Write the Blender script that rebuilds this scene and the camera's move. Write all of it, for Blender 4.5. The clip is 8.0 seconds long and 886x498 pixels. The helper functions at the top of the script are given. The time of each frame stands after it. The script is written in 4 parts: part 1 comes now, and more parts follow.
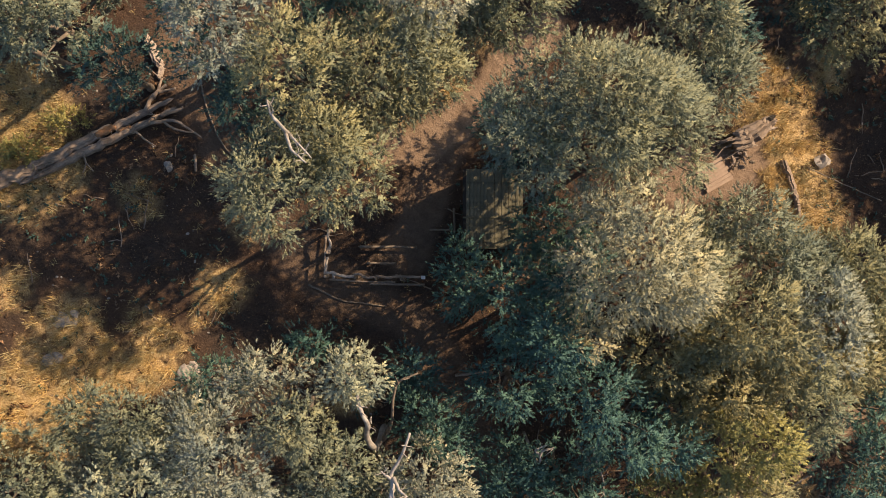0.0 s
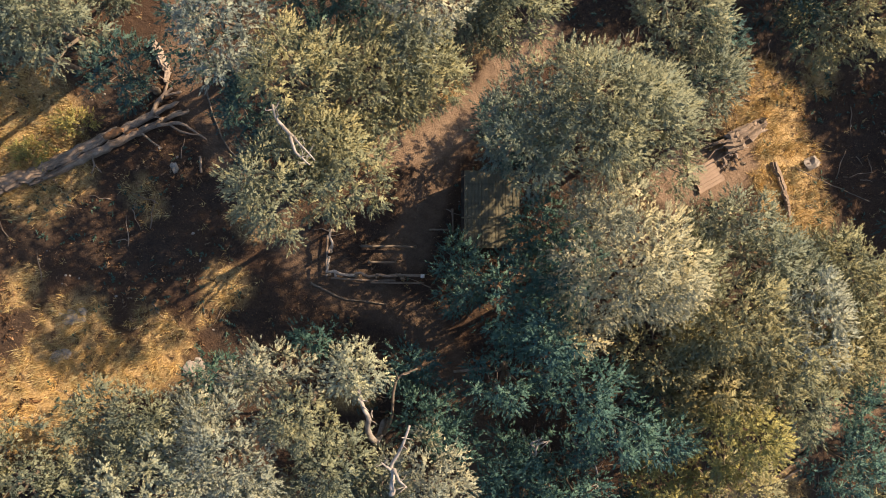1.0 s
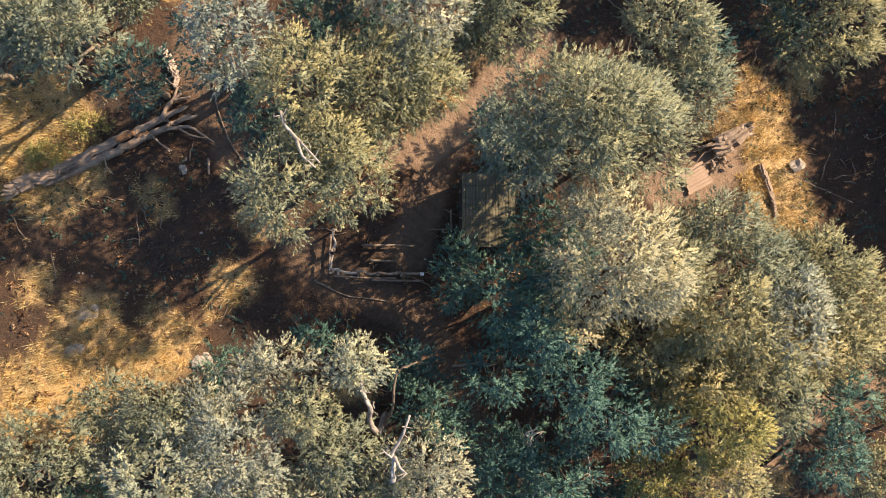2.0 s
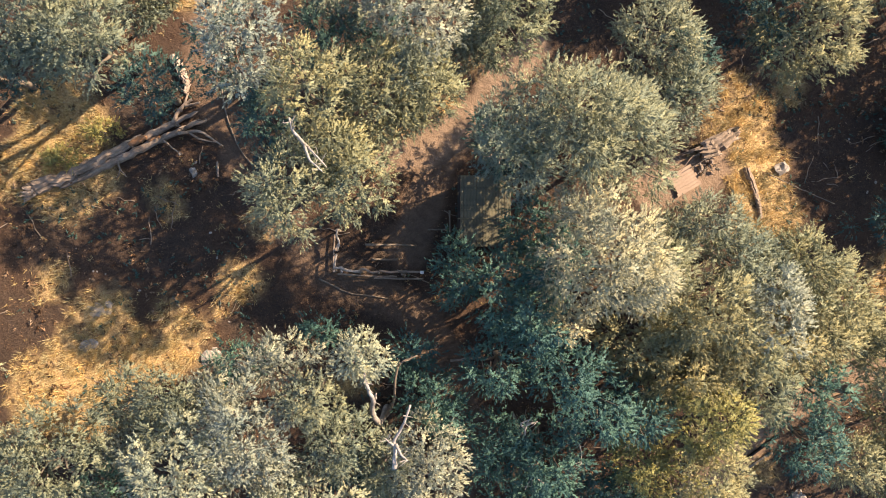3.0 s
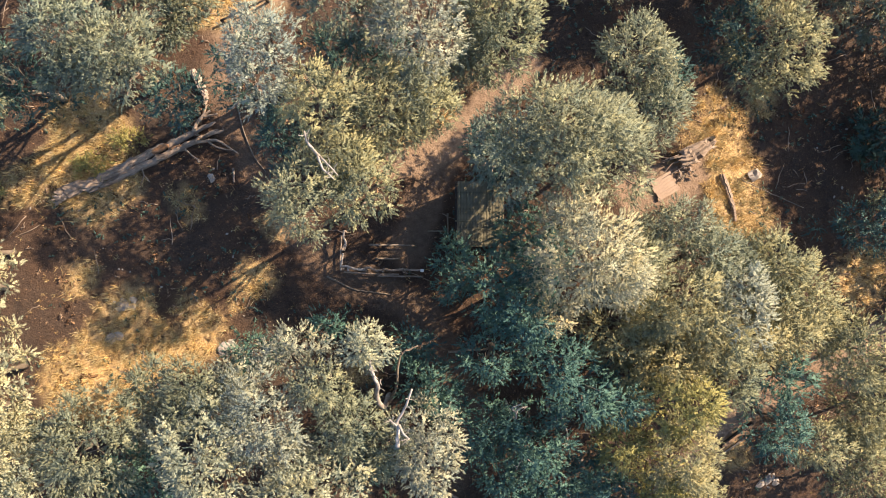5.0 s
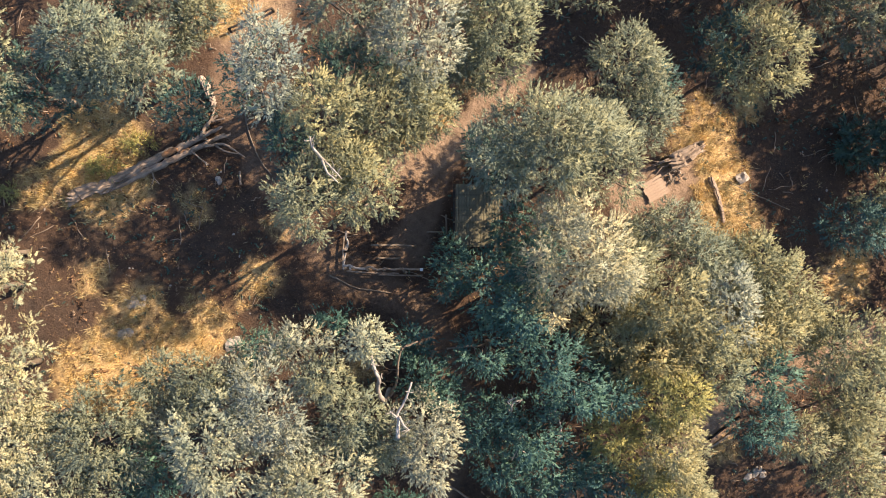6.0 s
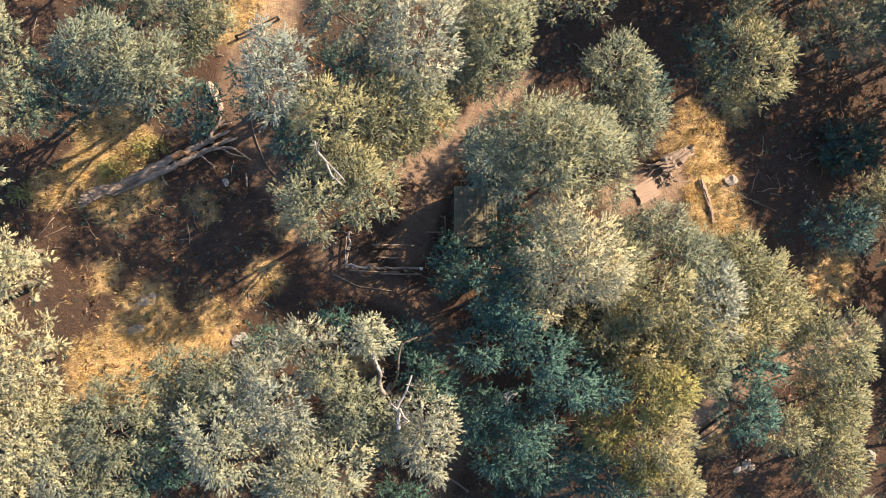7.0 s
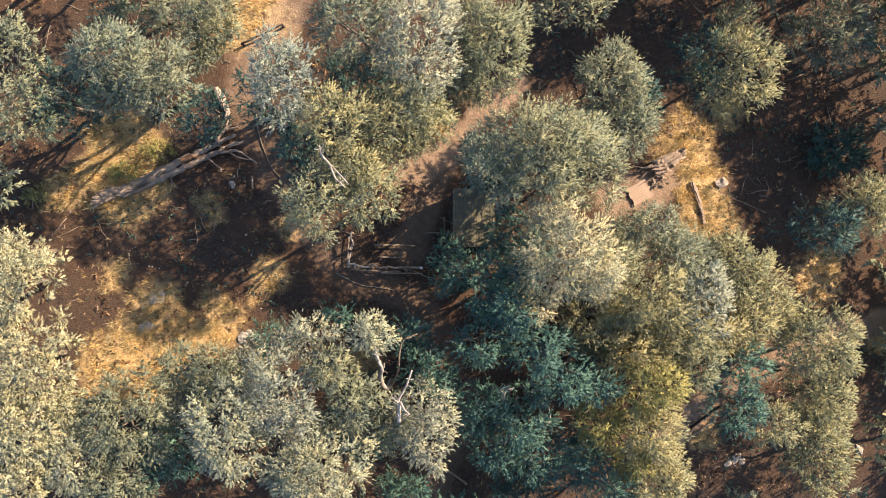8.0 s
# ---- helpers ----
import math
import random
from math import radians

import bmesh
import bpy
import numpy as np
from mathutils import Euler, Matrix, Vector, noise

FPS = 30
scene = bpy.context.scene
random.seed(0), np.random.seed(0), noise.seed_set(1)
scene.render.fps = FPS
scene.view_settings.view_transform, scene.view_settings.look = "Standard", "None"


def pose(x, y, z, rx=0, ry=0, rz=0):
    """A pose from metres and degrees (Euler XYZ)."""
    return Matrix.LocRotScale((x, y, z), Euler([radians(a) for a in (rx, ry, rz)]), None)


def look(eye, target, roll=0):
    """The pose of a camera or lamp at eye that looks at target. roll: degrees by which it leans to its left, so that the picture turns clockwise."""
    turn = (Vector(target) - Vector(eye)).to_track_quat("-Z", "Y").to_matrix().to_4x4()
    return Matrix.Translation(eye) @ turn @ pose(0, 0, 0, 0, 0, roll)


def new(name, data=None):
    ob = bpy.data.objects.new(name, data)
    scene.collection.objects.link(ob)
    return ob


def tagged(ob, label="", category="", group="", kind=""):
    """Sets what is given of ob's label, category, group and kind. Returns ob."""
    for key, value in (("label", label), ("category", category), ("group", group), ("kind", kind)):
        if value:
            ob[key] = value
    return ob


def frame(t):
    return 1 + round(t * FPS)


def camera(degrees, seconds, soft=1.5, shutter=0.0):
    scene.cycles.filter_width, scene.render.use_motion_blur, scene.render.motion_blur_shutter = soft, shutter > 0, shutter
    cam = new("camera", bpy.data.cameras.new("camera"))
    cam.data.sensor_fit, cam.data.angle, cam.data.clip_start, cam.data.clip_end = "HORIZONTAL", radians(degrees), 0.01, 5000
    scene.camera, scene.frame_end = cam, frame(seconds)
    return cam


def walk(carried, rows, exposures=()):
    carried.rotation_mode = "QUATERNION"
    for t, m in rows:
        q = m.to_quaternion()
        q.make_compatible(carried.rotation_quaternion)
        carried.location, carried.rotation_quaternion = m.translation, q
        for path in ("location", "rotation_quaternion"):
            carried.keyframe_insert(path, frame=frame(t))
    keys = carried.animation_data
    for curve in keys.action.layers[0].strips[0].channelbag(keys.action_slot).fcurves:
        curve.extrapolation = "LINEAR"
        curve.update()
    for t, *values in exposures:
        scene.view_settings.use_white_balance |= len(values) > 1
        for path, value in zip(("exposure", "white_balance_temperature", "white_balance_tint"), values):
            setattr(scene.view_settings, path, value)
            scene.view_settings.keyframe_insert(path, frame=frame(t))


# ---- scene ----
cam = camera(62.4, 8.0, soft=0.52)
METRES, EYE, TILT, LEAN, TURN = 11.0, 33.3, -90.0, 0.0, 0.0
ROWS = [
    (0.0, 0.0, 0.0, 0.0, -0.0, -0.0, 0.0),
    (0.5, 0.0015, -0.0379, -0.0019, 0.0, 0.01, -0.01),
    (1.0, 0.0026, -0.0766, -0.0037, -0.04, 0.02, -0.02),
    (1.5, 0.0042, -0.13, -0.0063, -0.06, 0.03, -0.03),
    (3.0, 0.0068, -0.3296, -0.0168, -0.13, 0.13, -0.08),
    (3.5, 0.0063, -0.3972, -0.0185, -0.16, 0.15, -0.09),
    (4.0, 0.0053, -0.4656, -0.0211, -0.2, 0.17, -0.11),
    (4.5, 0.0048, -0.5339, -0.023, -0.23, 0.21, -0.12),
    (6.0, 0.0087, -0.7366, -0.0301, -0.31, 0.33, -0.19),
    (6.5, 0.011, -0.8039, -0.0339, -0.31, 0.37, -0.21),
    (7.0, 0.0146, -0.8714, -0.0377, -0.29, 0.41, -0.23),
    (7.5, 0.0172, -0.9367, -0.0413, -0.28, 0.47, -0.25),
    (8.0, 0.0199, -0.9986, -0.0444, -0.26, 0.5, -0.26),
]
EXPOSURES = [(0.0, 0.82, 6850, 10), (1.5, 1.21, 6700, 10), (3.5, 1.54, 6500, 10), (8.0, 1.51, 6430, 10)]
walk(cam, [(t, pose(0, 0, EYE, TILT, LEAN, TURN) @ pose(METRES * x, METRES * y, METRES * z, 90 + pitch, roll, yaw)) for t, x, y, z, yaw, pitch, roll in ROWS], EXPOSURES)

# ---- light: a low warm sun and a clear blue sky ----
SUN_AZ, SUN_EL = 29.5, 35.5          # degrees anticlockwise from +x, and above the horizon
world = bpy.data.worlds.new("sky")
scene.world = world
world.use_nodes = True
wn = world.node_tree
sky = wn.nodes.new("ShaderNodeTexSky")
sky.sky_type, sky.sun_disc, sky.ozone_density = "NISHITA", False, 2.0
sky.sun_elevation, sky.sun_rotation = radians(SUN_EL), radians(90.0 - SUN_AZ)
bg = wn.nodes["Background"]
bg.inputs["Strength"].default_value = 0.104
wn.links.new(sky.outputs[0], bg.inputs["Color"])
sun_data = bpy.data.lights.new("sun", "SUN")
sun_data.energy, sun_data.angle, sun_data.color = 5.0, radians(0.6), (1.0, 0.74, 0.49)
sun = new("sun", sun_data)
ca, sa, ce, se = math.cos(radians(SUN_AZ)), math.sin(radians(SUN_AZ)), math.cos(radians(SUN_EL)), math.sin(radians(SUN_EL))
sun.matrix_world = look((40 * ca * ce, 40 * sa * ce, 40 * se), (0, 0, 0))

# ---- materials ----


def shader(name, rough=0.8):
    m = bpy.data.materials.new(name)
    m.use_nodes = True
    nt = m.node_tree
    b = nt.nodes["Principled BSDF"]
    b.inputs["Roughness"].default_value = rough
    b.inputs["Specular IOR Level"].default_value = 0.25
    return m, nt, b


def noise_node(nt, scale, detail=4.0, rough=0.55, coord="Object"):
    tc = nt.nodes.new("ShaderNodeTexCoord")
    n = nt.nodes.new("ShaderNodeTexNoise")
    n.inputs["Scale"].default_value, n.inputs["Detail"].default_value, n.inputs["Roughness"].default_value = scale, detail, rough
    nt.links.new(tc.outputs[coord], n.inputs["Vector"])
    return n


def ramp(nt, fac, *stops):
    r = nt.nodes.new("ShaderNodeValToRGB")
    e = r.color_ramp.elements
    e[0].position, e[0].color = stops[0][0], (*stops[0][1], 1)
    e[1].position, e[1].color = stops[-1][0], (*stops[-1][1], 1)
    for p, c in stops[1:-1]:
        e.new(p).color = (*c, 1)
    nt.links.new(fac, r.inputs["Fac"])
    return r.outputs["Color"]


def mix(nt, fac, a, b, kind="MIX"):
    n = nt.nodes.new("ShaderNodeMix")
    n.data_type, n.blend_type = "RGBA", kind
    for s, v in ((n.inputs[0], fac), (n.inputs[6], a), (n.inputs[7], b)):
        if hasattr(v, "is_output"):
            nt.links.new(v, s)
        else:
            s.default_value = v if isinstance(v, float) else (*v, 1)
    return n.outputs[2]


def bump(nt, b, height, strength, distance):
    n = nt.nodes.new("ShaderNodeBump")
    n.inputs["Strength"].default_value, n.inputs["Distance"].default_value = strength, distance
    nt.links.new(height, n.inputs["Height"])
    nt.links.new(n.outputs["Normal"], b.inputs["Normal"])


def leaf_material(name, dark, mid, light, through_light=0.34):
    m, nt, b = shader(name, 0.6)
    geo = nt.nodes.new("ShaderNodeNewGeometry")
    one = ramp(nt, geo.outputs["Random Per Island"], (0.0, dark), (0.45, mid), (1.0, light))
    big = noise_node(nt, 1.3, 3.0)
    tint = ramp(nt, big.outputs["Fac"], (0.36, (0.66, 0.74, 0.80)), (0.64, (1.20, 1.12, 0.95)))
    info = nt.nodes.new("ShaderNodeObjectInfo")
    own = ramp(nt, info.outputs["Random"], (0.0, (0.84, 0.90, 0.95)), (1.0, (1.12, 1.06, 0.95)))
    col = mix(nt, 1.0, mix(nt, 1.0, one, tint, "MULTIPLY"), own, "MULTIPLY")
    nt.links.new(col, b.inputs["Base Color"])
    tr = nt.nodes.new("ShaderNodeBsdfTranslucent")
    nt.links.new(col, tr.inputs["Color"])
    mx = nt.nodes.new("ShaderNodeMixShader")
    mx.inputs[0].default_value = through_light
    nt.links.new(b.outputs[0], mx.inputs[1])
    nt.links.new(tr.outputs[0], mx.inputs[2])
    nt.links.new(mx.outputs[0], nt.nodes["Material Output"].inputs["Surface"])
    return m


def leaf_tones(name, r, g, b):
    return leaf_material(name, (r * 0.84, g * 0.86, b * 0.88), (r, g, b), (r * 1.14, g * 1.13, b * 1.10), 0.20)


LEAF = {
    "olive": leaf_tones("leaf_olive", 0.230, 0.262, 0.200),
    "gold": leaf_tones("leaf_golden_green", 0.275, 0.288, 0.188),
    "lime": leaf_tones("leaf_lime", 0.320, 0.310, 0.130),
    "khaki": leaf_tones("leaf_khaki", 0.470, 0.440, 0.300),
    # pale: the bright haze over the south-west trees, painted into their leaves
    "pale": leaf_tones("leaf_haze_pale", 0.425, 0.430, 0.310),
    "dry": leaf_tones("leaf_dry_olive", 0.325, 0.315, 0.190),
    "silver": leaf_tones("leaf_silver", 0.320, 0.352, 0.305),
    # teal and dark: canopy shade painted into the leaf colour
    "teal": leaf_tones("leaf_shade_blue_green", 0.082, 0.168, 0.152),
    "dark": leaf_tones("leaf_shade_deep_green", 0.068, 0.130, 0.122),
}


def bark_material(name, a, c, scale=3.0):
    m, nt, b = shader(name, 0.85)
    n = noise_node(nt, scale, 8.0, 0.65)
    f = noise_node(nt, scale * 9, 4.0)
    col = mix(nt, 0.35, ramp(nt, n.outputs["Fac"], (0.3, a), (0.7, c)), ramp(nt, f.outputs["Fac"], (0.3, a), (0.75, c)))
    nt.links.new(col, b.inputs["Base Color"])
    bump(nt, b, f.outputs["Fac"], 0.7, 0.02)
    return m


BARK = bark_material("bark_grey_brown", (0.09, 0.075, 0.06), (0.24, 0.20, 0.16))
PALE = bark_material("bark_white", (0.15, 0.135, 0.12), (0.50, 0.46, 0.42), 3.5)
DEADWOOD = bark_material("weathered_grey_wood", (0.11, 0.085, 0.065), (0.36, 0.29, 0.235), 2.2)
PALEWOOD = bark_material("bleached_wood", (0.17, 0.135, 0.11), (0.46, 0.39, 0.33), 2.5)
HEART = bark_material("raw_broken_wood", (0.13, 0.06, 0.03), (0.45, 0.26, 0.14), 4.0)
# roof planks toned dark green, the trees' shade put into their colour
ROOFING = bark_material("shade_green_plank", (0.05, 0.058, 0.045), (0.22, 0.20, 0.14), 2.0)
DUSTY = bark_material("dusty_plank", (0.25, 0.185, 0.14), (0.42, 0.32, 0.245), 4.0)
PLANK = bark_material("weathered_plank", (0.16, 0.13, 0.10), (0.38, 0.32, 0.25), 3.0)
TARRED = bark_material("dark_timber", (0.015, 0.014, 0.013), (0.05, 0.045, 0.04), 3.0)
ROCK = bark_material("pale_rock", (0.13, 0.12, 0.11), (0.44, 0.40, 0.36), 6.0)
CORD = bark_material("grey_cord", (0.10, 0.09, 0.08), (0.22, 0.20, 0.18), 5.0)

# ---- ground ----


def ground_z(x, y):
    z = 0.9 - 0.055 * x - 0.0035 * max(0.0, x - 8) ** 2
    z -= 0.3 * max(0.0, -6 - y) / (1 + math.exp(-(x - 3) / 5))
    return z


PATHS = [  # polylines of trodden earth with half widths and how sunlit their dust is painted
    (0.95, 0.6, [(-7.12, 16.54), (-9.07, 13.15), (-11.02, 10.78), (-11.49, 8.79)]),
    (0.95, 0.30, [(-11.49, 8.79), (-10.83, 6.81), (-10.00, 4.83), (-8.35, 2.20), (-5.70, -1.10), (-3.05, -2.26), (-0.88, -3.43), (-0.03, -5.10), (0.99, -7.47), (2.02, -9.56), (0.68, -12.32), (-0.33, -15.79)]),
    (0.85, 1.0, [(4.75, 9.95), (4.29, 9.40), (2.27, 7.51), (0.59, 5.47), (-0.91, 4.44), (-2.42, 4.59)]),
    (1.0, 0.45, [(0.59, 5.47), (-0.41, 3.27), (-1.07, 1.26), (-1.73, -0.09)]),
    (0.95, 1.0, [(13.86, -12.80), (16.23, -10.40), (17.71, -8.76), (19.43, -7.62), (22.09, -6.46), (25.10, -5.25), (29.96, -4.61)]),
    (1.2, 1.0, [(10.82, 3.21), (12.57, 3.57), (13.62, 3.93)]),
]
PATH_BOXES = [((min(p[0] for p in q), min(p[1] for p in q)), (max(p[0] for p in q), max(p[1] for p in q))) for _, _, q in PATHS]
GRASS = [  # centres of dry golden grass: x, y, radius
    (-18.23, 5.72, 2.8), (-17.89, 3.43, 2.6), (-19.65, 4.39, 1.8), (-17.02, -6.70, 3.2), (-14.46, -5.40, 2.0), (-18.92, -7.51, 2.2), (-9.47, -1.78, 1.3),
    (15.04, 6.53, 2.0), (15.76, 4.14, 2.4), (16.48, 1.73, 2.4), (13.97, 4.11, 1.4), (15.39, 7.75, 1.3),
    (-11.68, 12.43, 1.5), (-10.39, 13.78, 2.2), (-2.42, 5.09, 1.4), (16.76, -11.94, 1.2), (23.93, -1.36, 2.0), (-12.90, 1.50, 1.2), (-8.34, 1.20, 0.9),
    (28.31, -5.30, 1.5), (-4.02, -6.76, 1.2), (17.92, 8.34, 1.2),
    (-12.4, -4.3, 1.7), (-13.2, -3.2, 1.1), (-16.3, -3.0, 1.7), (-13.4, 1.9, 1.0), (-10.6, -3.0, 0.9), (-18.6, -1.6, 1.2), (-21.5, 3.0, 1.5), (0.6, 6.9, 0.9), (2.2, 8.4, 0.8),
]


def path_mask(x, y, pale=False):
    best = 0.0
    if not any(lo[0] - 2 < x < hi[0] + 2 and lo[1] - 2 < y < hi[1] + 2 for lo, hi in PATH_BOXES):
        return 0.0
    w = 0.45 * noise.noise((x * 0.6, y * 0.6, 3.0)) + 0.18 * noise.noise((x * 2.4, y * 2.4, 9.0))
    for half, lit_dust, pts in PATHS:
        for (ax, ay), (bx, by) in zip(pts, pts[1:]):
            dx, dy = bx - ax, by - ay
            k = min(1.0, max(0.0, ((x - ax) * dx + (y - ay) * dy) / (dx * dx + dy * dy)))
            d = math.hypot(x - ax - k * dx, y - ay - k * dy) + w
            # shaded stretches get less of the pale colour, sunlit ones all of it
            best = max(best, (lit_dust if pale else 1.0) * min(1.0, max(0.0, (half + 0.2 - d) / 0.45)))
    return best


def grass_mask(x, y):
    best = 0.0
    w = 0.9 * noise.noise((x * 0.45, y * 0.45, 7.0)) + 0.35 * noise.noise((x * 1.7, y * 1.7, 2.0))
    for gx, gy, r in GRASS:
        best = max(best, min(1.0, max(0.0, (r - math.hypot(x - gx, y - gy) + w) / 0.9)))
    return best


def surface_z(x, y, trodden=None):
    trodden = path_mask(x, y) if trodden is None else trodden
    n = 0.16 * noise.noise((x * 0.3, y * 0.3, 0)) + 0.06 * noise.noise((x * 1.3, y * 1.3, 4)) + 0.025 * noise.noise((x * 4, y * 4, 1))
    return ground_z(x, y) + n * (1 - 0.6 * trodden) - 0.06 * trodden


def ground_material():
    m, nt, b = shader("forest_floor", 0.95)
    big = noise_node(nt, 0.35, 6.0, 0.6)
    mid = noise_node(nt, 2.2, 8.0, 0.7)
    fine = noise_node(nt, 16.0, 8.0, 0.75)
    soil = ramp(nt, mid.outputs["Fac"], (0.36, (0.016, 0.014, 0.014)), (0.5, (0.046, 0.036, 0.031)), (0.64, (0.070, 0.047, 0.035)))
    litter = ramp(nt, fine.outputs["Fac"], (0.36, (0.024, 0.021, 0.020)), (0.50, (0.068, 0.047, 0.036)), (0.64, (0.14, 0.104, 0.080)))
    base = mix(nt, 0.5, soil, litter)
    base = mix(nt, ramp(nt, big.outputs["Fac"], (0.40, (0, 0, 0)), (0.62, (0.7, 0.7, 0.7))), base, mix(nt, 0.5, litter, (0.10, 0.052, 0.028)))
    at_grass = nt.nodes.new("ShaderNodeAttribute")
    at_grass.attribute_name = "grass"
    straw = ramp(nt, fine.outputs["Fac"], (0.34, (0.19, 0.11, 0.05)), (0.5, (0.50, 0.355, 0.17)), (0.66, (0.70, 0.56, 0.33)))
    patchy = mix(nt, 1.0, at_grass.outputs["Color"], ramp(nt, mid.outputs["Fac"], (0.38, (0.12, 0.12, 0.12)), (0.52, (1, 1, 1))), "MULTIPLY")
    base = mix(nt, patchy, base, straw)
    at_path = nt.nodes.new("ShaderNodeAttribute")
    at_path.attribute_name = "trodden"
    lit_dust = mix(nt, 0.4, ramp(nt, mid.outputs["Fac"], (0.3, (0.27, 0.19, 0.135)), (0.7, (0.50, 0.37, 0.265))), litter)
    base = mix(nt, at_path.outputs["Fac"], base, lit_dust)
    nt.links.new(base, b.inputs["Base Color"])
    rise = nt.nodes.new("ShaderNodeMath")
    rise.operation = "MULTIPLY_ADD"
    rise.inputs[1].default_value = 2.2
    nt.links.new(mid.outputs["Fac"], rise.inputs[0])
    nt.links.new(fine.outputs["Fac"], rise.inputs[2])
    bump(nt, b, rise.outputs[0], 1.0, 0.10)
    return m


def build_ground():
    n, half = 300, 32.0
    inner = np.linspace(-half, half, n)
    outer = np.array([40, 50, 65, 90, 130, 200, 320, 520, 900, 1500.0])
    xs = np.concatenate([-outer[::-1], inner, outer])
    verts, gm, pm = [], [], []
    for y in xs:
        for x in xs:
            if abs(x) > half + 1 or abs(y) > half + 1:
                cx, cy = max(-half, min(half, x)), max(-half, min(half, y))
                verts.append((x, y, ground_z(cx, cy)))
                gm.append(0.0), pm.append(0.0)
            else:
                pm.append(path_mask(x, y)), gm.append(grass_mask(x, y))
                verts.append((x, y, surface_z(x, y, pm[-1])))
                # the stored mask carries the painted sun and shade along the paths
                pm[-1] = path_mask(x, y, True) if pm[-1] > 0 else 0.0
    k = len(xs)
    faces = [(j * k + i, j * k + i + 1, (j + 1) * k + i + 1, (j + 1) * k + i) for j in range(k - 1) for i in range(k - 1)]
    me = bpy.data.meshes.new("ground")
    me.from_pydata(verts, [], faces)
    for name, vals in (("grass", gm), ("trodden", pm)):
        me.attributes.new(name, "FLOAT", "POINT").data.foreach_set("value", np.array(vals, dtype=np.float32))
    me.polygons.foreach_set("use_smooth", [True] * len(faces))
    me.materials.append(ground_material())
    return tagged(new("ground", me), "brown forest floor of soil, leaf litter and trodden dusty paths", "ground", kind="structure")


build_ground()

# ---- helpers for things ----


def part(name, bm, material, parent=None, label="", smooth=True):
    me = bpy.data.meshes.new(name)
    bm.to_mesh(me)
    bm.free()
    me.materials.append(material)
    if smooth:
        me.polygons.foreach_set("use_smooth", [True] * len(me.polygons))
    ob = new(name, me)
    ob.parent = parent
    return tagged(ob, label)


def thing(name, at, label, category, group="", kind=""):
    ob = new(name)
    ob.location = at
    ob.empty_display_size = 0.3
    return tagged(ob, label, category, group, kind)


def limb(bm, pts, radii, sides=8, rough=0.12, seed=0, cap=True, ribs=0.0, torn=0.0):
    """A tapered, uneven tube through pts."""
    rnd = random.Random(seed)
    pts = [Vector(p) for p in pts]
    rings = []
    side = None
    rib = [1 + ribs * rnd.uniform(-1, 1) for _ in range(sides)]
    for i, p in enumerate(pts):
        d = (pts[min(i + 1, len(pts) - 1)] - pts[max(i - 1, 0)]).normalized()
        if side is None:
            side = d.cross(Vector((0.31, 0.2, 0.93)))
            if side.length < 0.1:
                side = d.cross(Vector((1, 0, 0)))
        side = (side - d * side.dot(d)).normalized()
        up = d.cross(side)
        ring = []
        for s in range(sides):
            a = 2 * math.pi * s / sides
            r = radii[i] * (1 + rough * rnd.uniform(-1, 1)) * rib[s]
            jag = d * (torn * rnd.uniform(-1, 1)) if i in (0, len(pts) - 1) else Vector()
            ring.append(bm.verts.new(p + jag + side * (r * math.cos(a)) + up * (r * math.sin(a))))
        rings.append(ring)
    for a, b in zip(rings, rings[1:]):
        for s in range(sides):
            bm.faces.new((a[s], a[(s + 1) % sides], b[(s + 1) % sides], b[s]))
    if cap:
        bm.faces.new(rings[0][::-1])
        bm.faces.new(rings[-1])


def bent(a, b, n, wobble, rnd, sag=0.0):
    a, b = Vector(a), Vector(b)
    out = []
    for i in range(n + 1):
        k = i / n
        f = math.sin(math.pi * k)
        out.append(a.lerp(b, k) + Vector((rnd.uniform(-1, 1), rnd.uniform(-1, 1), rnd.uniform(-0.6, 0.6))) * wobble * f + Vector((0, 0, sag * f)))
    return out


# ---- trees ----


def spray_template():
    """One frond a metre long along z: a stem with leaflets on both sides, joined along the stem."""
    rnd = random.Random(4)
    stem = [(0.0, 0.0, 0.0), (0.0, 0.04, 0.34), (0.0, 0.0, 0.66)]
    verts, faces = list(stem), []
    for i in range(2):
        for side in (-1, 1):
            a = side * (0.72 - 0.16 * i) + rnd.uniform(-0.10, 0.10)
            ln = 0.44 - 0.08 * i
            z0 = stem[i][2] + 0.12
            verts.append((math.sin(a) * ln, rnd.uniform(-0.10, -0.02), z0 + math.cos(a) * ln))
            faces.append((i, i + 1, len(verts) - 1))
    verts += [(-0.07, 0.0, 0.62), (0.07, 0.0, 0.62), (0.0, -0.06, 1.02)]
    faces.append((2, len(verts) - 2, len(verts) - 1))
    faces.append((2, len(verts) - 1, len(verts) - 3))
    return np.array(verts), np.array(faces)


SPRAY, SPRAY_FACES = spray_template()


